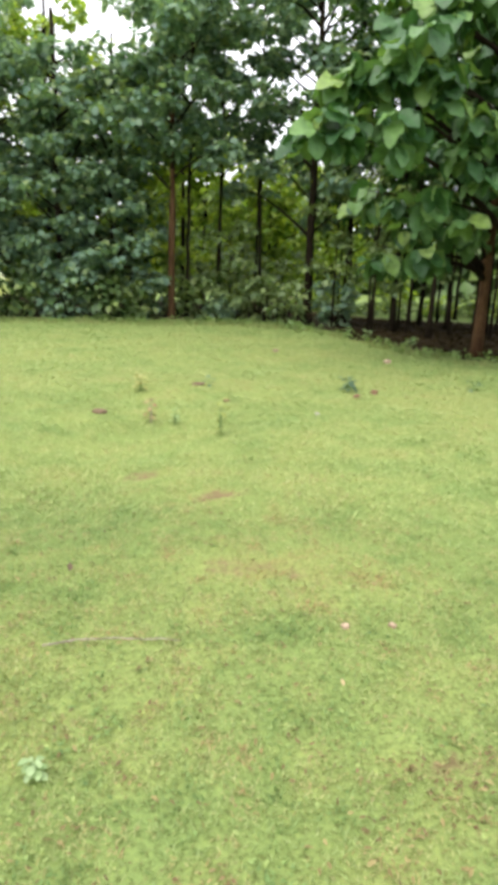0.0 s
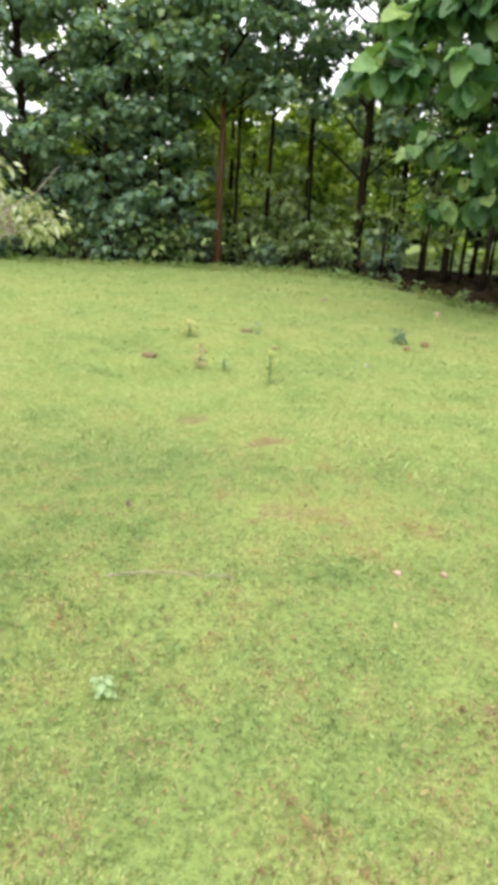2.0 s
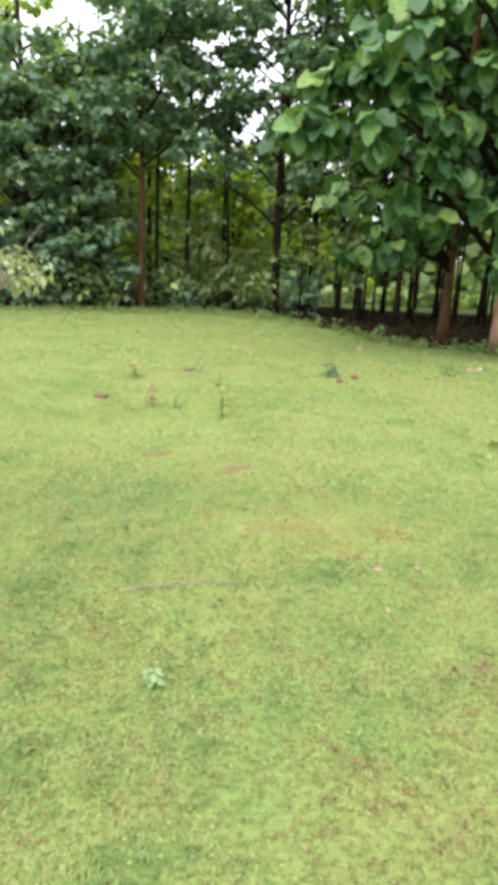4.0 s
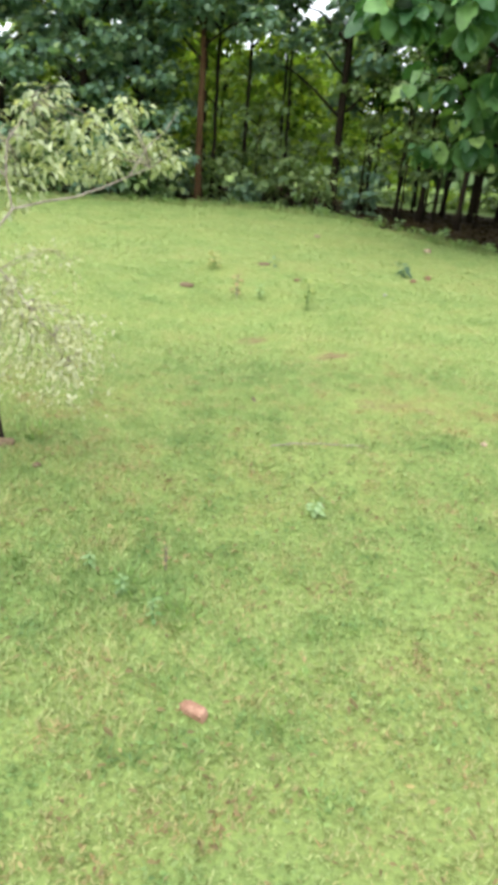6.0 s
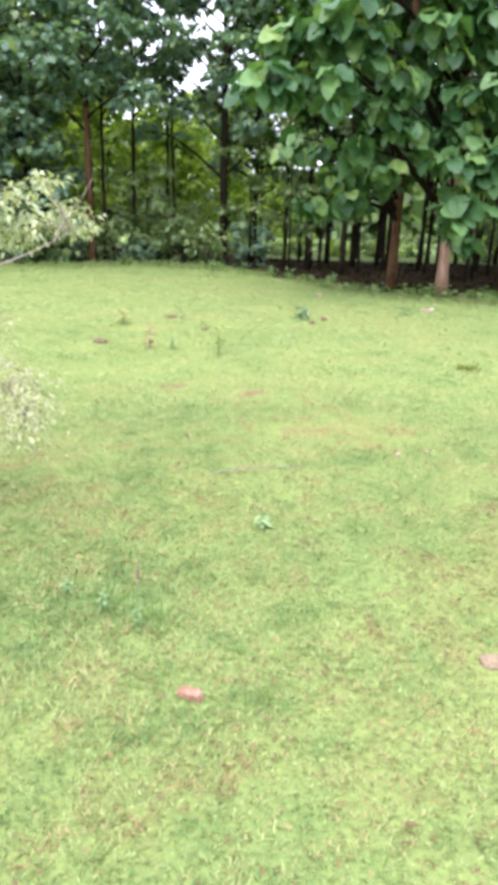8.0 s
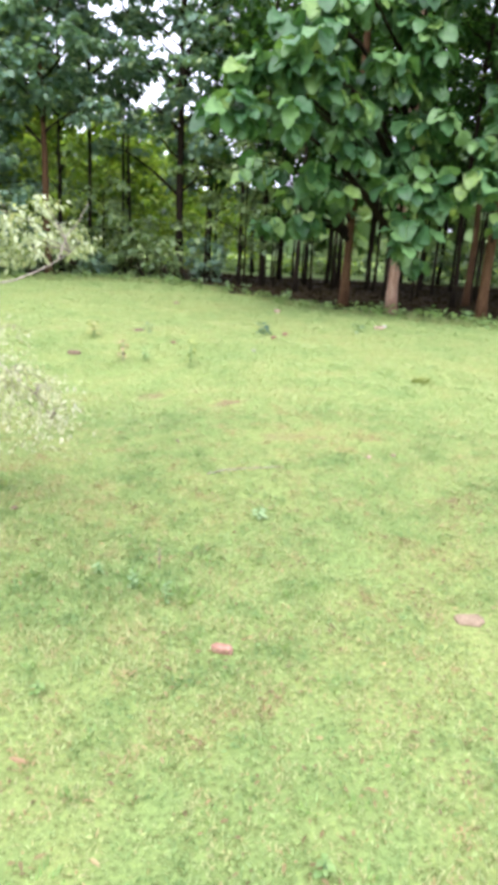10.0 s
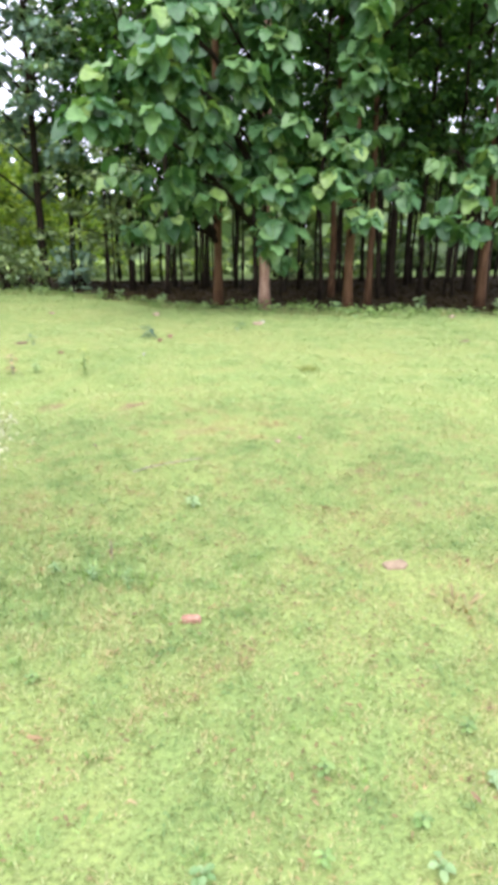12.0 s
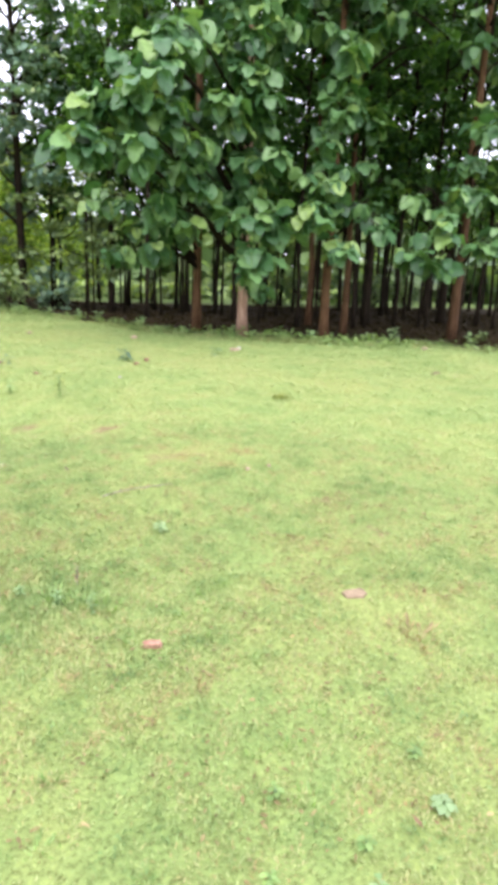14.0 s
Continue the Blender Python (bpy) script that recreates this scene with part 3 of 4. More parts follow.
def crown_boughs(n, lo, hi, r, br, shoots, top=0.5):
    """Boughs round a trunk in a loose spiral from lo to hi, shorter towards the top."""
    out = []
    for k in range(n):
        s = (k + rng.uniform(0, 0.8)) / n
        a = 2.4 * k + rng.uniform(-0.5, 0.5)
        reach = r * (1 - (1 - top) * s) * rng.uniform(0.45, 1.05)
        out.append((reach * math.cos(a), reach * math.sin(a), lo + (hi - lo) * s, br * rng.uniform(0.75, 1.2), shoots))
    return out


def own(x, y, some):
    """Boughs given in the world's frame, in that of a tree at x, y."""
    return [(bx - x, by - y, bz, br, n) for bx, by, bz, br, n in some]


# the teak with the pale stem, its crown hanging far out over the meadow
pale_boughs = own(4.95, 12.4, [
    (1.75, 10.3, 4.6, 0.6, 12), (0.8, 10.4, 3.6, 0.5, 10), (1.75, 10.3, 3.7, 0.55, 11), (1.25, 10.4, 4.15, 0.5, 10), (2.3, 10.4, 4.3, 0.5, 9), (2.4, 10.6, 5.1, 0.55, 10), (3.0, 11.0, 4.1, 0.5, 8), (3.75, 10.9, 4.4, 0.5, 8),
    (3.2, 11.1, 3.4, 0.5, 8), (2.9, 11.3, 2.7, 0.45, 7), (4.05, 10.9, 2.6, 0.42, 7), (4.4, 10.9, 1.75, 0.36, 6), (4.6, 10.9, 1.3, 0.25, 3),
])
high_boughs = own(4.95, 12.4, [
    (4.6, 11.5, 3.0, 0.4, 8), (4.65, 11.5, 3.8, 0.4, 8), (4.6, 11.5, 4.7, 0.45, 8), (4.5, 11.2, 6.2, 0.5, 8), (4.55, 11.3, 5.4, 0.4, 6), (4.85, 10.9, 2.5, 0.42, 7), (2.85, 10.6, 5.7, 0.5, 8), (4.6, 11.0, 3.9, 0.4, 6), (4.3, 11.4, 3.2, 0.35, 5), (4.3, 11.4, 4.6, 0.4, 6), (4.25, 11.3, 5.7, 0.45, 7), (4.55, 11.1, 5.0, 0.5, 7), (1.9, 11.2, 5.4, 0.6, 8), (3.6, 11.6, 5.9, 0.8, 10), (5.0, 11.8, 6.6, 0.9, 12)])
make_tree("teak_tree", "tall teak tree with pale brown stem and overhanging broad green leaves", 4.95, 12.4, 11.0, 0.25, M_BARK_PALE, M_TEAK, pale_boughs + high_boughs + crown_boughs(7, 7.2, 10.5, 2.0, 0.9, 12), TEAK, 0.385, 7, near=260)
# Crowns above 7 m are unseen, added dense to shade the boughs below.
rb_boughs = own(4.3, 13.75, [
    (2.1, 12.4, 1.75, 0.37, 5), (2.75, 12.4, 1.85, 0.37, 5), (2.4, 12.7, 2.6, 0.53, 6), (1.7, 12.6, 3.0, 0.53, 4), (3.0, 13.2, 3.6, 0.70, 6), (3.6, 12.9, 2.6, 0.53, 6), (4.8, 13.0, 3.3, 0.70, 6),
    (3.0, 13.0, 5.2, 0.79, 7), (4.6, 13.2, 5.0, 0.79, 7), (4.3, 13.7, 6.8, 1.1, 12),
    (3.9, 13.1, 2.9, 0.4, 6), (4.2, 13.0, 3.9, 0.45, 6), (3.7, 13.2, 4.6, 0.5, 7)])
make_tree("teak_tree", "teak tree with reddish brown stem at the meadow's edge", 4.3, 13.75, 11.0, 0.23, M_BARK_RED, M_TEAK, rb_boughs + crown_boughs(9, 7.0, 10.5, 2.6, 1.0, 12, 0.7), TEAK, 0.37, 7, near=120)
r2_boughs = own(6.7, 11.55, [
    (6.4, 11.0, 6.3, 0.5, 8), (6.5, 11.0, 5.1, 0.4, 6), (6.2, 10.8, 4.2, 0.3, 3), (6.15, 9.9, 5.7, 0.3, 3), (6.9, 11.9, 5.4, 0.6, 6), (6.4, 11.05, 2.9, 0.35, 5), (6.4, 11.05, 3.7, 0.35, 5), (6.4, 11.05, 4.6, 0.4, 5), (6.4, 11.05, 5.6, 0.4, 5), (7.5, 11.9, 3.1, 0.35, 4), (7.6, 11.6, 3.9, 0.4, 5), (7.5, 11.7, 4.9, 0.4, 5), (6.0, 10.8, 3.6, 0.48, 6), (5.55, 10.6, 2.6, 0.44, 6), (6.4, 10.6, 2.1, 0.37, 5), (7.1, 10.5, 2.75, 0.48, 6), (6.7, 11.4, 7.0, 1.0, 12)])
make_tree("teak_tree", "slim teak tree with straight brown stem and broad leaves", 6.7, 11.55, 11.0, 0.23, M_BARK_RED, M_TEAK, r2_boughs + crown_boughs(9, 7.0, 10.5, 2.6, 1.0, 12, 0.7), TEAK, 0.37, 7, near=200)
r4_boughs = own(10.4, 11.2, [
    (8.4, 10.5, 3.5, 0.4, 3), (8.7, 9.9, 3.2, 0.53, 6), (8.3, 9.7, 2.6, 0.44, 6), (8.1, 9.5, 1.85, 0.37, 5), (7.7, 9.9, 2.1, 0.40, 5), (9.0, 9.6, 4.6, 0.4, 3),
    (9.4, 9.4, 2.4, 0.45, 4), (9.9, 10.5, 3.4, 0.45, 7), (9.9, 10.5, 4.1, 0.4, 6), (10.0, 10.5, 5.0, 0.45, 7), (10.2, 9.8, 2.8, 0.5, 4), (10.4, 11.0, 6.8, 1.1, 12)])
make_tree("teak_tree", "teak tree with low leafy branches over dark litter", 10.4, 11.2, 11.0, 0.25, M_BARK, M_TEAK, r4_boughs + crown_boughs(9, 7.0, 10.5, 2.6, 1.0, 12, 0.7), TEAK, 0.37, 7, near=240)

# further trees of the front rows: x, y, height, stem, bark, boughs from, boughs to, reach
for x, y, h, d, bark, lo, hi, reach, n in [
    (7.9, 12.5, 9, 0.18, M_BARK, 3.2, 8.5, 1.7, 11), (6.8, 16.9, 10, 0.17, M_BARK_SHADED, 3.0, 9.5, 1.9, 12), (8.4, 15.1, 9, 0.19, M_BARK, 3.4, 8.5, 1.6, 10),
    (10.5, 15.1, 9, 0.26, M_BARK_SHADED, 3.2, 8.5, 1.8, 11), (13.6, 15.2, 10, 0.28, M_BARK_SHADED, 2.6, 9.5, 2.4, 14), (4.2, 17.6, 9, 0.15, M_BARK_SHADED, 2.5, 8.0, 1.7, 12),
    (5.5, 20.8, 9, 0.14, M_BARK_SHADED, 2.6, 8.5, 1.6, 14), (6.5, 20.3, 9, 0.18, M_BARK_SHADED, 3.2, 8.5, 1.7, 9), (3.2, 21.2, 8.5, 0.13, M_BARK_SHADED, 2.6, 8.0, 1.7, 12)]:
    make_tree("teak_tree", "teak tree with straight bare stem inside the wood", x, y, h, d, bark, M_TEAK_SHADED, crown_boughs(n * 2 // 5 + 1, lo, 6.8, reach, 0.65, 8) + crown_boughs(n * 2 // 3, 6.8, hi + 0.6, reach * 1.15, 0.9, 11), LITE, 0.27, 6)

# the wood's left wing, behind the meadow
extra = own(-3.03, 20.4, [(-3.2, 19.0, 5.9, 0.7, 12), (-2.4, 19.1, 6.6, 0.8, 12), (-3.6, 19.2, 7.2, 0.8, 12), (-2.8, 19.0, 8.1, 0.8, 12), (-3.9, 19.3, 5.2, 0.6, 9), (-2.9, 19.4, 5.0, 0.4, 9), (-3.0, 19.3, 6.6, 0.45, 10), (-2.8, 19.3, 7.4, 0.45, 10), (-3.0, 19.3, 8.8, 0.5, 10), (-2.9, 19.3, 9.8, 0.5, 10)])
high = own(1.2, 21.6, [(-0.35, 21.3, 7.4, 0.4, 6), (-0.2, 21.4, 8.4, 0.5, 7), (-0.6, 21.3, 9.3, 0.5, 7), (0.0, 21.4, 10.2, 0.5, 7)])
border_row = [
    (-3.03, 20.4, 11, 0.23, M_BARK, 4.6, 9.8, 1.8, 13, M_WOOD_HAZED, "tall teak tree with a reddish bare stem"),
    (-2.7, 21.4, 9, 0.14, M_BARK_SHADED, 4.8, 8.5, 1.5, 9, M_WOOD_HAZED, "slim dark-stemmed tree behind the red stem"),
    (-1.7, 22.2, 10, 0.15, M_BARK_SHADED, 5.0, 9.5, 1.6, 10, M_WOOD_HAZED, "slim dark-stemmed tree at the meadow's end"),
    (1.2, 21.6, 13, 0.28, M_BARK_SHADED, 3.7, 12.8, 2.4, 27, M_WOOD_HAZED, "old thick-stemmed tree with a high dark crown"),
    (-4.9, 20.6, 8, 0.16, M_BARK_SHADED, 1.2, 6.4, 1.6, 20, M_WOOD_HAZED, "leafy tree with foliage down to the ground"),
    (-6.4, 20.4, 8.5, 0.30, M_BARK_SHADED, 1.0, 6.9, 2.1, 26, M_WOOD_HAZED, "leafy tree with a dark stem and low foliage")]
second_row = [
    (-8.6, 19.6, 9, 0.28, M_BARK_SHADED, 1.0, 8.0, 2.2, 24, M_WOOD_HAZED, "leafy tree with a dark stem and low foliage"),
    (-11.5, 19.0, 9, 0.28, M_BARK_SHADED, 1.0, 8.4, 2.4, 22, M_SHRUB, "broad leafy tree at the meadow's border"),
    (-7.6, 23.2, 10, 0.25, M_BARK_SHADED, 2.0, 8.6, 2.3, 18, M_FRESH, "leafy tree in the second row"),
    (-5.0, 24.0, 8, 0.25, M_BARK_SHADED, 2.0, 7.0, 2.2, 18, M_FRESH, "leafy tree in the second row"),
    (-10.2, 23.0, 10, 0.25, M_BARK_SHADED, 2.0, 9.4, 2.2, 18, M_WOOD_HAZED, "leafy tree in the second row"), (-13.5, 21.0, 10, 0.25, M_BARK_SHADED, 1.5, 9.4, 2.4, 18, M_WOOD_HAZED, "leafy tree in the second row"),
    (-3.4, 25.5, 11, 0.2, M_BARK_SHADED, 6.0, 10, 2.0, 8, M_WOOD_HAZED, "tall tree in the second row"), (-0.6, 24.4, 12, 0.12, M_BARK_SHADED, 9.6, 11.4, 1.6, 6, M_WOOD_HAZED, "tall tree in the second row"),
    (2.6, 22.6, 11, 0.13, M_BARK_SHADED, 2.6, 10, 1.9, 12, M_WOOD_HAZED, "tall tree in the second row"), (-0.4, 22.8, 9, 0.12, M_BARK_SHADED, 5.2, 8, 1.2, 5, M_WOOD_HAZED, "thin tree in the second row")]
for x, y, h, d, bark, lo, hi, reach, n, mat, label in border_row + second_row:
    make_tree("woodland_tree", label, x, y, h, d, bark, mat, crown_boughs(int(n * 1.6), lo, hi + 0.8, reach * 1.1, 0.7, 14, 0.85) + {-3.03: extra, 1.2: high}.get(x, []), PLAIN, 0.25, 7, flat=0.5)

# young light-green trees on the open ground behind
for x, y, h, n in [(-3.0, 30, 7.0, 20), (-0.2, 31, 6.4, 20), (2.6, 33, 6.8, 18), (-6.0, 32, 7.5, 18), (-9.5, 29, 8.0, 20), (5.5, 36, 5.5, 14)]:
    make_tree("young_tree", "young tree with bright yellow-green foliage behind the wood", x, y, h, 0.16, M_BARK_SHADED, M_FRESH, crown_boughs(int(n * 1.5), 0.6, h + 0.2, 2.1, 0.9, 12, 0.6), LITE, 0.36, 6)

# slender understorey trees along the wood's edge
for x, y, h, n in [(1.9, 20.4, 4.4, 7), (2.9, 18.8, 4.2, 7), (-1.3, 21.4, 2.8, 6), (3.9, 19.0, 5.0, 7)]:
    make_tree("understorey_tree", "slender leafy understorey tree with a thin dark stem", x, y, h, 0.07, M_BARK_SHADED, M_UNDER, crown_boughs(n, 1.2, h + 0.2, 1.0, 0.45, 9, 0.7), LITE, 0.2, 6, flat=0.5)

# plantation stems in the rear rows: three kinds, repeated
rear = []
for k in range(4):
    rear.append(make_tree("plantation_tree", "thin straight plantation teak in the rear rows", 9.0 + 1.6 * k, 18.2 + 0.5 * (k % 2), 12.4, 0.10 + 0.025 * k, M_BARK_SHADED, M_TEAK_SHADED,
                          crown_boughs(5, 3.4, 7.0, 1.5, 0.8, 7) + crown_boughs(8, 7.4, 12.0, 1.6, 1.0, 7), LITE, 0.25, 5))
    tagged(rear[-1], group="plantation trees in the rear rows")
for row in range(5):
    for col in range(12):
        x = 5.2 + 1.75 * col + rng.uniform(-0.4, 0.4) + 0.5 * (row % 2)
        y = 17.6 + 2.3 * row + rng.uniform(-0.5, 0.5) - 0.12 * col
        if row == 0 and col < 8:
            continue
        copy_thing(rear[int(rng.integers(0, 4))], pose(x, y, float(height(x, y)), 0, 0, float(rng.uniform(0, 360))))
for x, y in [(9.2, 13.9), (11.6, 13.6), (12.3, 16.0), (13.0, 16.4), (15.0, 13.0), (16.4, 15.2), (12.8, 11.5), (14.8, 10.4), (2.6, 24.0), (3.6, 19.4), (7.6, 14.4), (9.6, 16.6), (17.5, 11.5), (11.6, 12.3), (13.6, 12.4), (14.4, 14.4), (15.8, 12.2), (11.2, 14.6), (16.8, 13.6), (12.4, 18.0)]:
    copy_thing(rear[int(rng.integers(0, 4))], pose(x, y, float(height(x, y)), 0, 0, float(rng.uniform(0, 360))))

thin = [make_tree("plantation_tree", "very thin young plantation teak", x, y, 8.0, 0.075, M_BARK_SHADED, M_TEAK_SHADED, crown_boughs(4, 4.4, 7.8, 0.9, 0.6, 7), LITE, 0.3, 6) for x, y in [(3.9, 20.2), (5.0, 18.6)]]
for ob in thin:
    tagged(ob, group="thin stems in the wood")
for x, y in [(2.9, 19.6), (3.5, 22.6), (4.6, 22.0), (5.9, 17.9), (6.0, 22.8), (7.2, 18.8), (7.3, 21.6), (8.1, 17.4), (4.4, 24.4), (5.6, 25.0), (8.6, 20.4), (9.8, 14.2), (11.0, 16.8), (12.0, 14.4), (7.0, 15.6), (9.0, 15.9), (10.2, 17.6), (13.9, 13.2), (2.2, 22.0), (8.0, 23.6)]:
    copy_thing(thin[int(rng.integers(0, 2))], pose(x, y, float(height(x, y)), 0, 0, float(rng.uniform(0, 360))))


# ---- bushes and far woods ----
def bush(name, label, x, y, r, h, mat, n=60, size=0.22, each=6, shape=LITE, stems=6):
    root = new(name)
    root.location = (x, y, float(height(x, y)))
    tagged(root, label, "bush")
    off = unit(rng.normal(0, 1, (n, 3))) * rng.uniform(0.3, 1, (n, 1)) ** 0.5
    nodes = np.stack([off[:, 0] * r, off[:, 1] * r, h * (0.5 + 0.5 * off[:, 2])], -1)
    nodes[:, 2] = np.maximum(nodes[:, 2], 0.08)
    for k in range(stems):
        e = nodes[rng.integers(0, n)]
        v, q, t = tube(curve((rng.normal(0, 0.06), rng.normal(0, 0.06), -0.05), e, (0, 0, 0.1), 5, 0.02), np.linspace(0.02, 0.006, 5), 5)
        mesh_object("stem", v, [q, t], M_BARK_SHADED, root)
    v, q = leaves(shape, *whorls(nodes, each, size, 0.3))
    f = mesh_object("foliage", v, [q], mat, root)
    f["kind"] = "stuff"
    return root


for x, y, r, h, mat, n in [(-11, 17.9, 1.4, 2.4, M_SHRUB, 80), (-9.2, 18.4, 1.3, 2.0, M_WOOD_HAZED, 80), (-7.6, 18.9, 1.2, 1.8, M_SHRUB, 80), (-6.0, 19.4, 1.1, 2.2, M_WOOD_HAZED, 80), (-4.8, 19.9, 1.0, 1.6, M_SHRUB, 70),
                           (-3.9, 20.9, 0.7, 1.5, M_WOOD_HAZED, 40), (-2.2, 21.2, 0.8, 1.5, M_UNDER, 36), (-1.6, 21.0, 0.5, 0.9, M_WOOD_HAZED, 26), (-1.0, 20.9, 0.8, 1.7, M_UNDER, 34), (-0.1, 20.8, 0.7, 1.6, M_UNDER, 34), (0.5, 20.2, 0.6, 1.4, M_UNDER, 26), (-4.1, 19.9, 0.6, 1.3, M_UNDER, 26),
                           (-8.8, 21, 1.5, 3.2, M_SHRUB, 90), (-5.6, 22, 1.5, 3.0, M_SHRUB, 90), (-12.5, 20, 1.6, 3.5, M_SHRUB, 90), (-3.2, 23.5, 1.2, 2.2, M_UNDER, 50), (0.4, 24.5, 1.4, 2.4, M_UNDER, 50), (-1.2, 26, 1.4, 2.6, M_UNDER, 60), (2.0, 20.6, 0.7, 1.6, M_WOOD_HAZED, 36)]:
    bush("bush", "dense green bush at the foot of the trees", x, y, r, h, mat, n, 0.25, stems=9)
for x, y, r, h, n in [(1.0, 21.1, 0.4, 0.8, 16), (0.3, 21.2, 0.6, 1.1, 18), (-0.5, 21.0, 0.5, 0.8, 12)]:
    bush("dry_bush", "brownish half-dry bush beside a thick stem", x, y, r, h, M_STICKS, n, 0.10, stems=14)


def far_wood(name, label, x0, x1, y0, y1, h, n, size, mat):
    s = rng.uniform(0, 1, n)
    x = x0 + (x1 - x0) * s
    y = y0 + (y1 - y0) * s + rng.normal(0, 2.5, n)
    top = h * (0.75 + 0.3 * lattice(x / 5, y / 30, 41))
    z = top * rng.uniform(0, 1, n) ** 0.8
    az = rng.uniform(0, 6.28, n)
    way = np.stack([np.cos(az), np.sin(az), rng.normal(-0.3, 0.4, n)], -1)
    v, q = leaves(LITE, np.stack([x, y, z], -1), way, np.array([0, 0, 1.0]) + rng.normal(0, 0.5, (n, 3)), size * rng.uniform(0.6, 1.3, n))
    return tagged(mesh_object(name, v, [q], mat), label, "woods", kind="stuff")


def edge_herbs():
    """Low leafy herbs along the border of turf and wood."""
    x = rng.uniform(-11, 11.5, 900)
    y = np.interp(x, EDGE_X, EDGE_Y) + rng.normal(-0.1, 0.4, 900)
    z = height(x, y) + rng.uniform(0.02, 0.18, 900) * (0.7 + 0.6 * lattice(x / 0.6, y / 0.6, 71))
    v, q = leaves(PLAIN, *whorls(np.stack([x, y, z], -1), 5, 0.08, -0.1, 0.03))
    return tagged(mesh_object("edge_herbs", v, [q], M_HERB_LEAF), "low green herbs along the wood's edge", "herbs", kind="stuff")


edge_herbs()


def edge_grass():
    """Taller uncut grass where the turf meets the wood."""
    n = 16000
    x = rng.uniform(-11, 12, n)
    y = np.interp(x, EDGE_X, EDGE_Y) + rng.normal(-0.3, 0.4, n)
    keep = lattice(x / 0.5, y / 0.4, 81) > -0.35
    x, y = x[keep], y[keep]
    n = len(x)
    az, lean = rng.uniform(0, 6.28, n), np.clip(rng.normal(0.5, 0.3, n), 0.05, 1.2)
    ln = rng.uniform(0.05, 0.20, n) * (0.8 + 0.5 * lattice(x / 0.5, y / 0.4, 82))
    out = np.stack([np.cos(az) * np.sin(lean), np.sin(az) * np.sin(lean), np.cos(lean)], -1)
    side = np.stack([-np.sin(az), np.cos(az), np.zeros(n)], -1) * rng.uniform(0.005, 0.011, (n, 1))
    base = np.stack([x, y, height(x, y) - 0.01], -1)
    v = np.stack([base - side, base + side, base + out * ln[:, None]], 1).reshape(-1, 3)
    tris = np.arange(3 * n).reshape(-1, 3)
    tone = np.repeat(np.clip(rng.normal(0.5, 0.2, n), 0, 1), 3)
    return tagged(mesh_object("edge_grass", v, [tris], M_GRASS, attrs={"tone": tone}, smooth=False), "taller uncut grass along the wood's edge", "grass", kind="stuff")


edge_grass()
for k in range(9):
    bush("bush", "low leafy growth in the shade of the wood", 11.5 + 0.9 * k + float(rng.uniform(-0.4, 0.4)), 24.6 - 0.12 * k + float(rng.uniform(-0.8, 0.8)), float(rng.uniform(0.8, 1.3)), float(rng.uniform(1.2, 2.4)), M_SHRUB, 34, 0.24)
for k in range(38):
    x = 2.5 + 0.8 * k + rng.uniform(-0.6, 0.6)
    y = 28 + 0.1 * k + rng.uniform(-1, 1)
    bush("bush", "low green bush on the far side of the wood", x, y, float(rng.uniform(0.7, 1.3)), float(rng.uniform(0.5, 1.2)), M_UNDER if k % 3 else M_FRESH, 30)
far_wood("far_woods", "distant band of green trees across the pasture", -45, 6, 66, 64, 10.5, 5000, 1.6, M_SHRUB)
far_wood("far_woods", "low distant band of green trees across the pasture", 6, 20, 64, 63, 6.0, 1800, 1.4, M_SHRUB)
far_wood("far_woods", "distant band of green trees across the pasture", 20, 120, 63, 60, 16.5, 9000, 1.6, M_SHRUB)
far_wood("far_woods", "distant band of lighter green trees across the pasture", 18, 100, 56, 54, 14.0, 5000, 1.4, M_UNDER)
far_wood("far_woods", "distant band of green trees on the side", 25, 70, 34, 5, 4.0, 4000, 1.2, M_SHRUB)
far_wood("far_woods", "distant band of green trees behind the bushes", -60, -11, 30, 36, 8.0, 5000, 1.0, M_SHRUB)

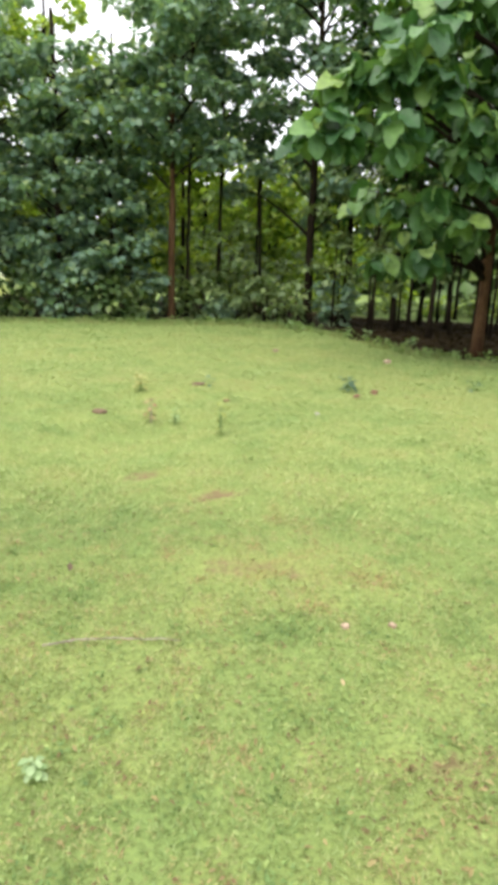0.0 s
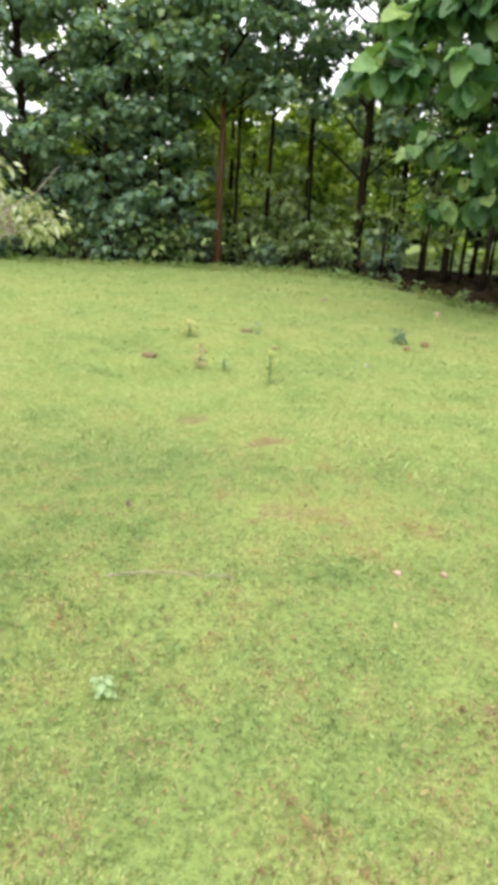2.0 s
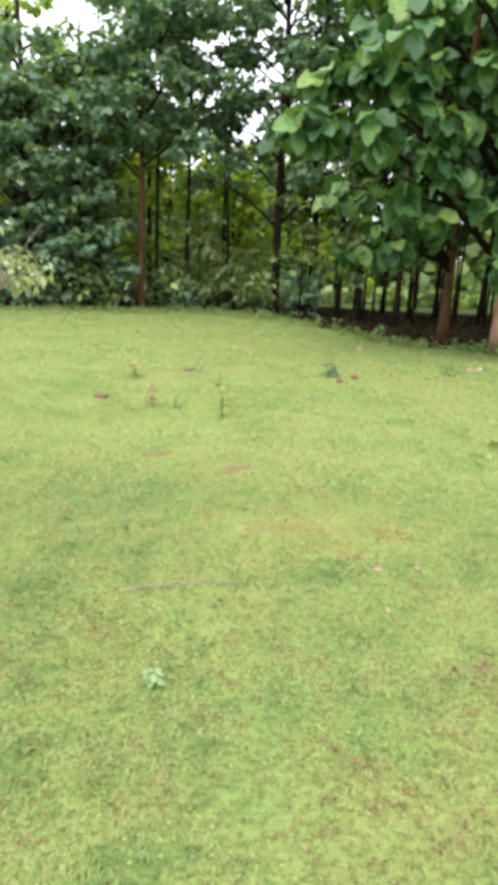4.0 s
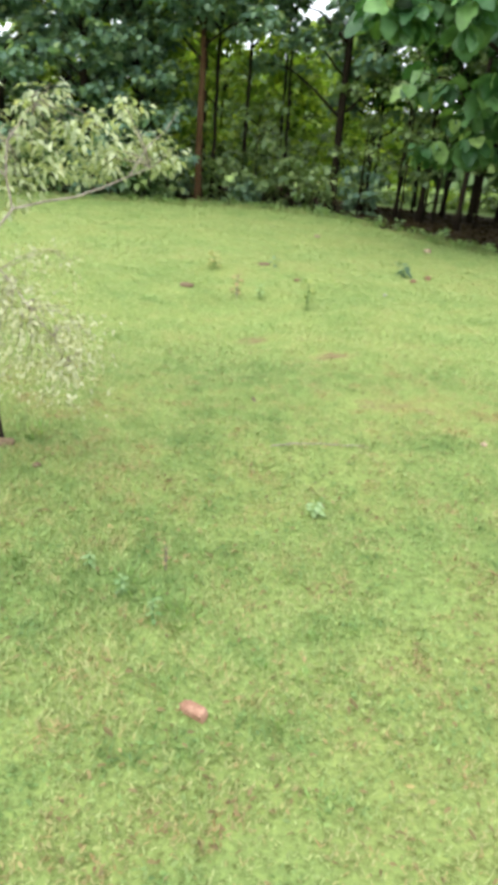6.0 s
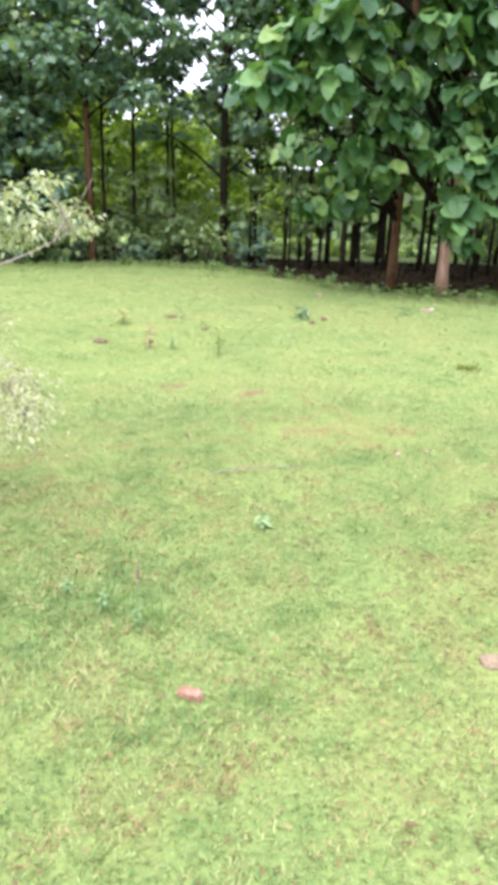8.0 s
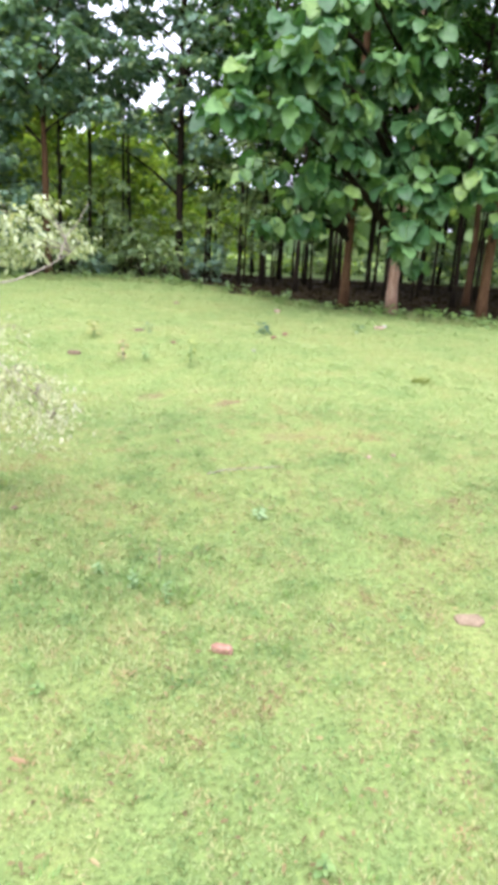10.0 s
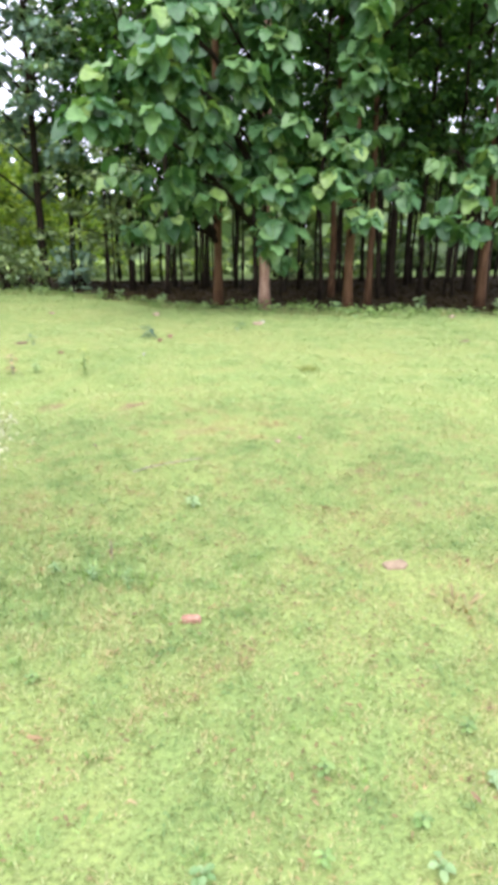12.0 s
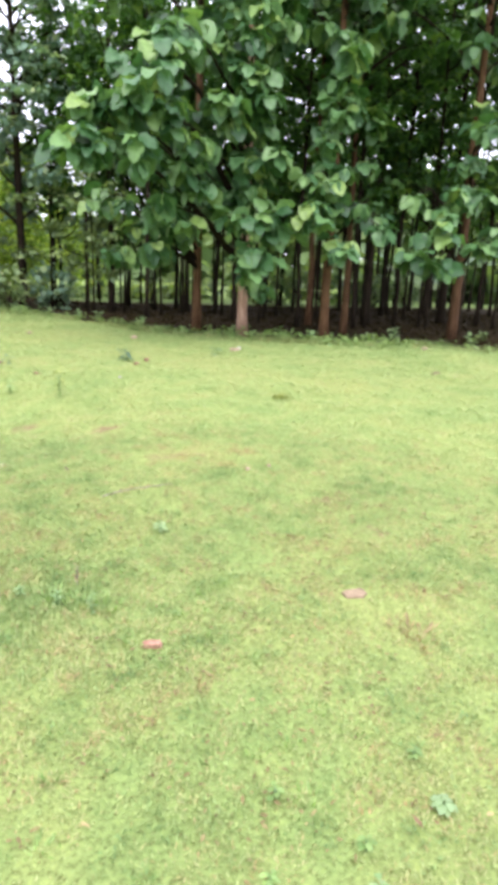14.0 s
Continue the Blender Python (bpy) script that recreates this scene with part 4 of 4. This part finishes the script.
# ---- the sapling ----
def sapling(x, y):
    """A leaning sapling: dark stem, a dark fork on one side, a long pale limb with the leafy crown, a drooping side spray."""
    root = new("sapling")
    root.location = (x, y, float(height(x, y)))
    tagged(root, "leaning sapling with dark thin stem and pale yellow-green leaves", "tree")
    o = np.array([x, y, 0.0])

    def limb(name, points, r0, r1, mat, sides=7):
        p = np.array(points, float) - o
        v, q, t = tube(p, np.linspace(r0, r1, len(p)), sides)
        mesh_object(name, v, [q, t], mat, root)
        return p

    stem = limb("trunk", [(x, y, -0.05), (-2.225, 2.29, 0.03), (-2.23, 2.28, 0.12), (-2.222, 2.26, 0.2), (-2.265, 2.25, 0.31), (-2.33, 2.23, 0.43), (-2.39, 2.22, 0.585), (-2.435, 2.22, 0.70), (-2.435, 2.21, 0.77), (-2.40, 2.20, 0.83)], 0.015, 0.008, M_SAPBARK, 9)
    fork = tuple(stem[-1] + o)
    left = limb("branch", [fork, (-2.43, 2.2, 0.91), (-2.477, 2.2, 0.965), (-2.55, 2.21, 1.012), (-2.67, 2.24, 1.0), (-2.8, 2.3, 1.05)], 0.010, 0.004, M_SAPBARK)
    main = limb("branch", [fork, (-2.36, 2.36, 0.87), (-2.33, 2.54, 0.945), (-2.264, 2.78, 1.10), (-2.13, 2.9, 1.14), (-1.997, 3.0, 1.166), (-1.87, 3.14, 1.22), (-1.75, 3.28, 1.285), (-1.68, 3.6, 1.33), (-1.62, 3.85, 1.40)], 0.0085, 0.003, M_TWIG)
    up = limb("branch", [(-2.264, 2.78, 1.10), (-2.33, 2.9, 1.25), (-2.37, 3.05, 1.42), (-2.30, 3.3, 1.62)], 0.006, 0.003, M_TWIG)
    side = limb("branch", [(-2.33, 2.9, 1.25), (-2.48, 2.95, 1.36), (-2.65, 2.95, 1.47), (-2.8, 2.85, 1.55)], 0.006, 0.003, M_TWIG)
    limb("branch", [(-1.75, 3.28, 1.285), (-1.70, 3.6, 1.45), (-1.62, 3.8, 1.55), (-1.551, 3.94, 1.69)], 0.005, 0.002, M_TWIG)
    limb("twig", [(-2.31, 2.42, 1.18), (-2.30, 2.37, 0.95), (-2.285, 2.33, 0.65), (-2.28, 2.3, 0.38)], 0.0022, 0.0012, M_TWIG, 5)
    limb("twig", [(-2.35, 2.23, 0.48), (-2.30, 2.22, 0.58), (-2.2, 2.2, 0.64)], 0.003, 0.0015, M_SAPBARK, 5)
    arch = limb("branch", [fork, (-2.27, 2.27, 0.88), (-2.17, 2.305, 0.872), (-2.047, 2.15, 0.834), (-1.93, 2.0, 0.77), (-1.80, 1.9, 0.68), (-1.72, 1.8, 0.58)], 0.007, 0.002, M_TWIG)
    skeleton = np.concatenate([main, up, side])
    # shoots of the crown, each with its twig and drooping slim leaves
    crown = [(-2.52, 3.12, 1.65), (-2.24, 3.37, 1.71), (-2.09, 3.48, 1.53), (-1.83, 3.68, 1.67), (-1.66, 3.79, 1.51), (-1.64, 3.85, 1.38), (-2.03, 3.53, 1.55), (-2.75, 2.9, 1.53), (-2.82, 2.81, 1.59),
             (-2.64, 3.01, 1.45), (-2.53, 3.12, 1.47), (-2.38, 3.25, 1.44), (-2.26, 3.35, 1.33), (-2.44, 3.2, 1.3), (-2.12, 3.46, 1.36), (-1.97, 3.57, 1.35), (-1.92, 3.61, 1.46), (-1.75, 3.73, 1.38),
             (-2.84, 2.8, 1.34), (-2.76, 2.9, 1.22), (-2.62, 3.03, 1.23), (-2.39, 3.24, 1.16), (-2.87, 2.78, 1.1), (-2.53, 3.12, 1.18), (-2.28, 3.34, 1.6), (-2.9, 2.95, 1.66), (-2.95, 3.1, 1.5), (-2.7, 3.2, 1.6)]
    nodes = []
    for c in np.array(crown) - o:
        near = skeleton[np.argmin(np.linalg.norm(skeleton - c, axis=1))]
        for k in range(3):
            e = c + rng.normal(0, 0.055, 3)
            v, q, t = tube(curve(near, e, (0, 0, 0.03), 5, 0.008), np.linspace(0.0035, 0.0016, 5), 4)
            mesh_object("twig", v, [q, t], M_TWIG, root)
            nodes += [e, e * 0.8 + c * 0.2 + rng.normal(0, 0.04, 3), e * 0.6 + c * 0.4 + rng.normal(0, 0.05, 3)]
    v, q = leaves(SLIM, *whorls(np.array(nodes), 9, 0.064, 0.38, 0.02))
    mesh_object("crown", v, [q], M_PALE, root)["kind"] = "stuff"
    # the drooping spray: thin pale twigs with small downy leaves, and a few leaves on the dark fork
    fine = []
    for c in [(-1.86, 1.9, 0.70), (-2.12, 2.1, 0.40), (-1.67, 1.7, 0.56), (-2.2, 2.2, 0.48), (-1.78, 1.9, 0.62), (-1.74, 1.85, 0.50), (-2.02, 2.0, 0.58), (-1.694, 2.26, 0.565), (-1.885, 2.62, 0.88), (-1.98, 1.98, 0.44), (-1.84, 2.05, 0.5), (-2.1, 2.1, 0.68), (-2.2, 2.25, 0.70), (-2.1, 2.2, 0.76)]:
        e = np.array(c) - o
        near = arch[np.argmin(np.linalg.norm(arch[1:] - e - np.array([0, 0, 0.12]), axis=1)) + 1]
        for k in range(2):
            p = curve(near, e + rng.normal(0, 0.035, 3), (0.01, 0, 0.07), 7, 0.008)
            v, q, t = tube(p, np.linspace(0.003, 0.001, 7), 4)
            mesh_object("twig", v, [q, t], M_TWIG, root)
            fine.append(p[2:])
    fine = np.concatenate(fine)
    fine = np.repeat(fine, 3, 0) + rng.normal(0, 0.048, (3 * len(fine), 3))
    tips = np.concatenate([left[2:], np.array([(-2.66, 2.2, 1.06), (-2.66, 2.4, 1.1), (-2.51, 2.2, 0.8), (-2.62, 2.2, 0.85), (-2.57, 2.2, 0.68), (-2.43, 2.3, 0.9)]) - o])
    fine = np.concatenate([fine, np.repeat(tips, 16, 0) + rng.normal(0, 0.065, (16 * len(tips), 3))])
    v, q = leaves(SLIM, *whorls(fine, 5, 0.031, 0.35, 0.014))
    mesh_object("drooping_foliage", v, [q], M_DOWNY, root, "fine pale drooping leaves")["kind"] = "stuff"
    return root


sapling(-2.22, 2.30)


# ---- small plants ----
def weed(x, y, size, n, mat, label, name="broadleaf_weed", tall=0.0, shape=BROAD):
    """A rosette of leaves on short stalks."""
    root = new(name)
    root.location = (x, y, float(height(x, y)))
    tagged(root, label, "plant")
    a0 = rng.uniform(0, 6.28)
    for k in range(n):
        a = a0 + k * 2.4
        s = size * rng.uniform(0.7, 1.1)
        z = tall * (0.12 + 0.88 * k / max(1, n - 1)) + 0.015
        c = (math.cos(a) * s * 0.25, math.sin(a) * s * 0.25, z)
        v, q, t = tube(curve((0, 0, -0.01), c, (0, 0, 0.01), 4), [0.0022, 0.002, 0.0018, 0.0015], 5)
        mesh_object("stalk", v, [q, t], M_TWIG if mat in (M_STRAW, M_DRY) else M_WEED, root)
        v, q = leaves(shape, np.array([c]), np.array([[math.cos(a), math.sin(a), float(rng.uniform(-0.3, 0.9)) if tall > 0.05 else 0.15]]), np.array([[0, 0, 1.0]]), [s])
        mesh_object("leaf", v, [q], mat, root)
    return root


def tuft(x, y, r, h, n, mat, label, name="grass_tuft", wd=0.012):
    """Upright blades from one foot."""
    az, lean = rng.uniform(0, 6.28, n), rng.uniform(0.05, 1.0, n)
    ln = h * rng.uniform(0.5, 1.1, n)
    out = np.stack([np.cos(az) * np.sin(lean), np.sin(az) * np.sin(lean), np.cos(lean)], -1)
    base = np.stack([np.cos(az) * r * 0.4 * rng.uniform(0, 1, n), np.sin(az) * r * 0.4 * rng.uniform(0, 1, n), np.full(n, -0.01)], -1)
    v, q = leaves(leaf_shape(2 * wd / h, [(0, 0.3), (0.4, 0.5), (0.75, 0.35), (1, 0.03)], 0.25, 0.3), base, out, np.array([0, 0, 1.0]) + rng.normal(0, 0.2, (n, 3)), ln)
    ob = mesh_object(name, v, [q], mat)
    ob.location = (x, y, float(height(x, y)))
    return tagged(ob, label, "plant")


weed(-0.62, 1.76, 0.036, 14, M_CLOVER, "pale green broad-leaved weed in the turf", tall=0.05)
weed(-0.50, -0.60, 0.034, 12, M_CLOVER, "pale green broad-leaved weed in the turf", tall=0.02)
weed(-1.22, 0.97, 0.024, 12, M_WEED, "pale green upright weed in the turf", tall=0.09)
weed(-1.35, 1.10, 0.024, 12, M_WEED, "green upright weed in the turf", tall=0.07)
weed(-1.22, 1.28, 0.02, 9, M_STRAW, "small half-dry weed in the turf", tall=0.10)
weed(-2.43, 1.84, 0.06, 5, M_WEED, "pale broad-leaved weed beside the sapling", tall=0.03)
for x, y, r, h in [(-2.62, 2.34, 0.3, 0.09), (-2.75, 2.06, 0.3, 0.08), (-2.1, 2.42, 0.28, 0.07)]:
    tuft(x, y, r, h, 80, M_LUSH, "taller lush grass round the sapling's foot", wd=0.004)
for x, y in [(-1.25, 1.08), (-1.12, 1.03), (-1.36, 1.2)]:
    tuft(x, y, 0.22, 0.06, 60, M_LUSH, "upright lush grass tuft in the turf", wd=0.003)
for k in range(46):
    x, y = rng.uniform(-2.1, -0.5), rng.uniform(-0.6, 1.5)
    tagged(tuft(x, y, float(rng.uniform(0.06, 0.12)), float(rng.uniform(0.03, 0.045)), 30, M_LUSH if k % 3 else M_CLUMP, "small denser grass clump in the turf", wd=0.003), group="grass clumps in the turf")
weed(-2.93, 2.75, 0.08, 14, M_DARKWEED, "dark green leafy weed beside the sapling", tall=0.16)
weed(-2.55, 2.15, 0.05, 12, M_WEED, "green broad-leaved weed beside the sapling", tall=0.12)
weed(-2.40, 2.38, 0.05, 12, M_WEED, "green broad-leaved weed beside the sapling", tall=0.10)
weed(-2.70, 1.85, 0.05, 12, M_WEED, "green broad-leaved weed beside the sapling", tall=0.09)
weed(-1.50, 1.25, 0.024, 12, M_WEED, "green weed in the turf", tall=0.05)
weed(-1.40, -0.52, 0.03, 7, M_WEED, "green broad-leaved weed in the turf", tall=0.03)
weed(-0.85, -0.75, 0.03, 7, M_WEED, "green broad-leaved weed in the turf", tall=0.03)
weed(-1.57, 8.2, 0.09, 14, M_YELLOW, "small weed with yellow leaves", tall=0.22)
weed(-1.20, 6.88, 0.07, 14, M_DRY, "dry brown upright weed", "dry_weed", tall=0.26)
weed(-0.93, 6.8, 0.06, 14, M_CLOVER, "pale greyish weed in the turf", tall=0.16)
weed(-0.41, 6.3, 0.07, 16, M_OLIVE, "thin weed with a brownish top", tall=0.34)
weed(-0.75, 8.7, 0.08, 6, M_DARKWEED, "small dark weed in the turf", tall=0.12)
weed(1.12, 8.88, 0.12, 12, M_DARKWEED, "dark grey-green leafy weed with shaded foot", tall=0.16)
weed(2.9, 9.2, 0.1, 7, M_DARKWEED, "small dark weed in the turf", tall=0.12)
tuft(0.06, 0.20, 0.30, 0.065, 44, M_STRAW, "dry bent brownish grass tuft", "dry_tuft", 0.007)
tuft(2.10, 5.2, 0.3, 0.10, 130, M_OLIVE, "low yellowish green grass tuft", wd=0.006)
for x, y in [(8.6, 11.3), (8.9, 11.6), (10.9, 10.6), (10.2, 10.3), (4.6, 12.2), (5.6, 11.7), (2.4, 16.2), (1.3, 18.0), (3.2, 14.9), (0.6, 18.6), (7.4, 10.6), (2.0, 17.0), (9.4, 9.4), (6.2, 11.2)]:
    weed(x, y, 0.16, 9, M_WEED, "leafy green weed at the wood's edge", "edge_weed", tall=0.22, shape=PLAIN)


# ---- stones and litter ----
def stone(name, x, y, sx, sy, sz, turn, mat, label):
    bm = bmesh.new()
    bmesh.ops.create_icosphere(bm, subdivisions=3, radius=1)
    seed = Vector((x * 3.1, y * 2.7, 0))
    for v in bm.verts:
        c = v.co
        box = Vector([math.copysign(abs(a) ** (0.38 if mat is M_BRICK else 0.95 if mat is M_DUNG else 0.6), a) for a in c])
        v.co = box * (0.9 + 0.22 * noise.noise(c * 1.6 + seed))
        v.co = Vector((v.co.x * sx, v.co.y * sy, v.co.z * sz))
    me = bpy.data.meshes.new(name)
    bm.to_mesh(me)
    bm.free()
    for f in me.polygons:
        f.use_smooth = True
    me.materials.append(mat)
    ob = new(name, me)
    ob.matrix_basis = pose(x, y, float(height(x, y)) + sz * 0.55, 4, -3, turn)
    return tagged(ob, label, "stone")


stone("stone", -1.042, 0.598, 0.047, 0.020, 0.018, -30, M_BRICK, "broken reddish brick piece lying in the grass")
stone("stone", 0.02, 0.62, 0.066, 0.044, 0.010, -14, M_TAN, "flat tan stone sunk in the grass")
stone("stone", 0.42, 2.69, 0.020, 0.017, 0.012, 10, M_STONE, "small pinkish stone in the grass")
stone("stone", 0.63, 2.72, 0.014, 0.020, 0.012, 40, M_STONE, "small pinkish stone in the grass")
stone("stone", 0.60, 7.25, 0.024, 0.022, 0.018, 20, M_WHITE, "small whitish stone in the grass")
stone("stone", 1.46, 8.76, 0.06, 0.05, 0.04, 70, M_DULL, "small reddish stone in the grass")
stone("stone", 1.18, 8.4, 0.045, 0.04, 0.03, 15, M_DULL, "small reddish stone in the grass")
stone("stone", 2.17, 11.95, 0.07, 0.06, 0.05, 15, M_STONE, "pinkish stone near the wood's edge")
stone("stone", 3.48, 9.62, 0.10, 0.06, 0.04, 5, M_STONE, "flat pinkish stone near the wood's edge")
stone("stone", 3.62, 9.7, 0.04, 0.04, 0.04, 50, M_WHITE, "whitish stone near the wood's edge")
stone("stone", 0.17, 13.05, 0.06, 0.05, 0.03, 50, M_STONE, "pinkish stone near the wood's edge")
stone("stone", -0.45, 7.85, 0.045, 0.04, 0.02, 50, M_DULL, "small reddish stone in the grass")
stone("stone", 7.9, 9.3, 0.09, 0.06, 0.04, 20, M_STONE, "pinkish stone near the wood's edge")
stone("clod", -1.81, 7.1, 0.10, 0.05, 0.035, -8, M_DUNG, "dark dry clod lying on the grass")
stone("clod", -0.9, 8.75, 0.10, 0.05, 0.03, 8, M_DUNG, "dark dry clod lying on the grass")
stone("clod", 5.7, 6.46, 0.11, 0.05, 0.025, 8, M_DUNG, "dark dry clod lying on the grass")
stone("clod", -2.20, 2.24, 0.07, 0.05, 0.022, 8, M_DUNG, "brown earth clod at the sapling's foot")
stone("clod", -1.96, 2.04, 0.025, 0.02, 0.014, 40, M_DUNG, "small dark clod near the sapling")


def litter(name, label, n, x0, x1, y0, y1, size, where, mat=M_DRY):
    x, y = rng.uniform(x0, x1, n), rng.uniform(y0, y1, n)
    keep = where(x, y)
    x, y = x[keep], y[keep]
    n = len(x)
    az = rng.uniform(0, 6.28, n)
    way = np.stack([np.cos(az), np.sin(az), rng.normal(0.05, 0.15, n)], -1)
    v, q = leaves(LITE if size > 0.05 else SLIM, np.stack([x, y, height(x, y) + (0.018 if size > 0.05 else rng.uniform(0.012, 0.03, n))], -1), way, np.array([0, 0, 1.0]) + rng.normal(0, 0.35, (n, 3)), size * rng.uniform(0.5, 1.3, n))
    return tagged(mesh_object(name, v, [q], mat), label, "leaf litter", kind="stuff")


litter("fallen_leaves", "scattered dry brown leaf bits in the turf", 11000, -3.2, 3.2, -1.3, 6, 0.022, lambda x, y: lattice(x / 0.5, y / 0.5, 51) + 0.4 * lattice(x / 0.12, y / 0.12, 52) > -0.25 + 1.1 * np.clip(np.hypot(x / 3.2, (y - 2.2) / 3.7) - 0.55, 0, 1) / 0.45, M_BITS)
litter("fallen_leaves", "dry brown leaves under the trees", 12000, 2, 20, 8, 27, 0.11, lambda x, y: wooded(x, y) > 0.6, M_LITTER_SHADED)
litter("dry_thatch", "withered brownish grass bits between the green blades", 40000, -3, 2.5, -1, 4.5, 0.022, lambda x, y: spots(x, y, THATCH) * (0.6 + 0.5 * lattice(x / 0.06, y / 0.06, 91)) > rng.uniform(0.25, 1, len(x)), M_BITS)


def dry_leaf(x, y, size, turn, mat, label):
    """One curled fallen leaf lying on the turf."""
    v, q = leaves(leaf_shape(0.5, [(0, 0.05), (0.25, 0.42), (0.5, 0.5), (0.78, 0.34), (1.0, 0.03)], -0.25, 0.6), np.array([[0, -0.5 * size, 0.0]]), np.array([[0, 1.0, 0.05]]), np.array([[0.1, 0, 1.0]]), [size])
    ob = mesh_object("dry_leaf", v, [q], mat)
    ob.matrix_basis = pose(x, y, float(height(x, y)) + 0.03, 0, 8, turn)
    return tagged(ob, label, "leaf", "fallen leaves in the turf")


for x, y, size, turn, mat, label in [
    (0.62, 1.86, 0.04, 70, M_STRAW, "pale dry leaf lying in the grass"), (0.73, 1.76, 0.05, 120, M_STRAW, "pale dry leaf lying in the grass"), (-0.93, 3.13, 0.075, 20, M_STICKS, "dark brown dry leaf in the grass"),
    (-1.10, 3.52, 0.05, 80, M_BITS, "dull brown dry leaf in the grass"), (0.36, 2.25, 0.04, 10, M_DRY, "brown dry leaf in the grass"), (-0.27, 3.48, 0.04, 40, M_STRAW, "pale dry leaf lying in the grass"),
    (-0.53, 0.01, 0.06, 100, M_STRAW, "pale dry leaf lying in the grass"), (-0.36, 0.25, 0.035, 30, M_BITS, "dull brown dry leaf in the grass"), (-0.22, -0.15, 0.04, 160, M_DRY, "brown dry leaf in the grass"),
    (-0.75, -0.17, 0.05, 75, M_BITS, "dull brown dry leaf in the grass"), (-0.41, -0.70, 0.05, 110, M_STRAW, "pale dry leaf lying in the grass"), (-0.63, -0.63, 0.05, 15, M_DRY, "brown dry leaf in the grass"),
    (-1.16, 0.31, 0.035, 95, M_STRAW, "pale dry leaf lying in the grass"), (-1.26, 0.48, 0.05, 60, M_BITS, "dull brown dry leaf in the grass"), (-1.64, -0.20, 0.05, 130, M_BITS, "brown dry leaf in the grass"),
    (-1.51, -0.24, 0.04, 50, M_STRAW, "pale dry leaf lying in the grass"), (-0.59, 0.63, 0.05, 40, M_BITS, "dull brown dry leaf in the grass"), (-0.72, 0.81, 0.03, 0, M_STRAW, "pale dry leaf lying in the grass"),
    (-1.73, 0.12, 0.07, 80, M_DRY, "brown dry leaf in the grass"), (0.04, 1.34, 0.07, 55, M_BITS, "dull brown dry leaf in the grass"), (-1.18, 1.29, 0.05, 140, M_STRAW, "pale dry leaf lying in the grass")]:
    dry_leaf(x, y, size * 0.8, turn, mat, label)

v, q, t = tube(curve((-0.82, 2.41, 0.024), (-0.28, 2.49, 0.026), (0.0, 0.03, 0.004), 9, 0.004), np.linspace(0.004, 0.002, 9), 6)
tagged(mesh_object("fallen_twig", v, [q, t], M_TWIG), "thin pale dry twig lying in the grass", "twig")
for x, y in [(-0.95, -0.35), (-0.8, -0.62), (-1.1, -0.6), (-0.45, -0.4), (-1.7, 0.45)]:
    weed(x, y, 0.026, 9, M_HERB_LEAF, "small green herb in the turf", "small_herb", tall=0.03, shape=PLAIN)
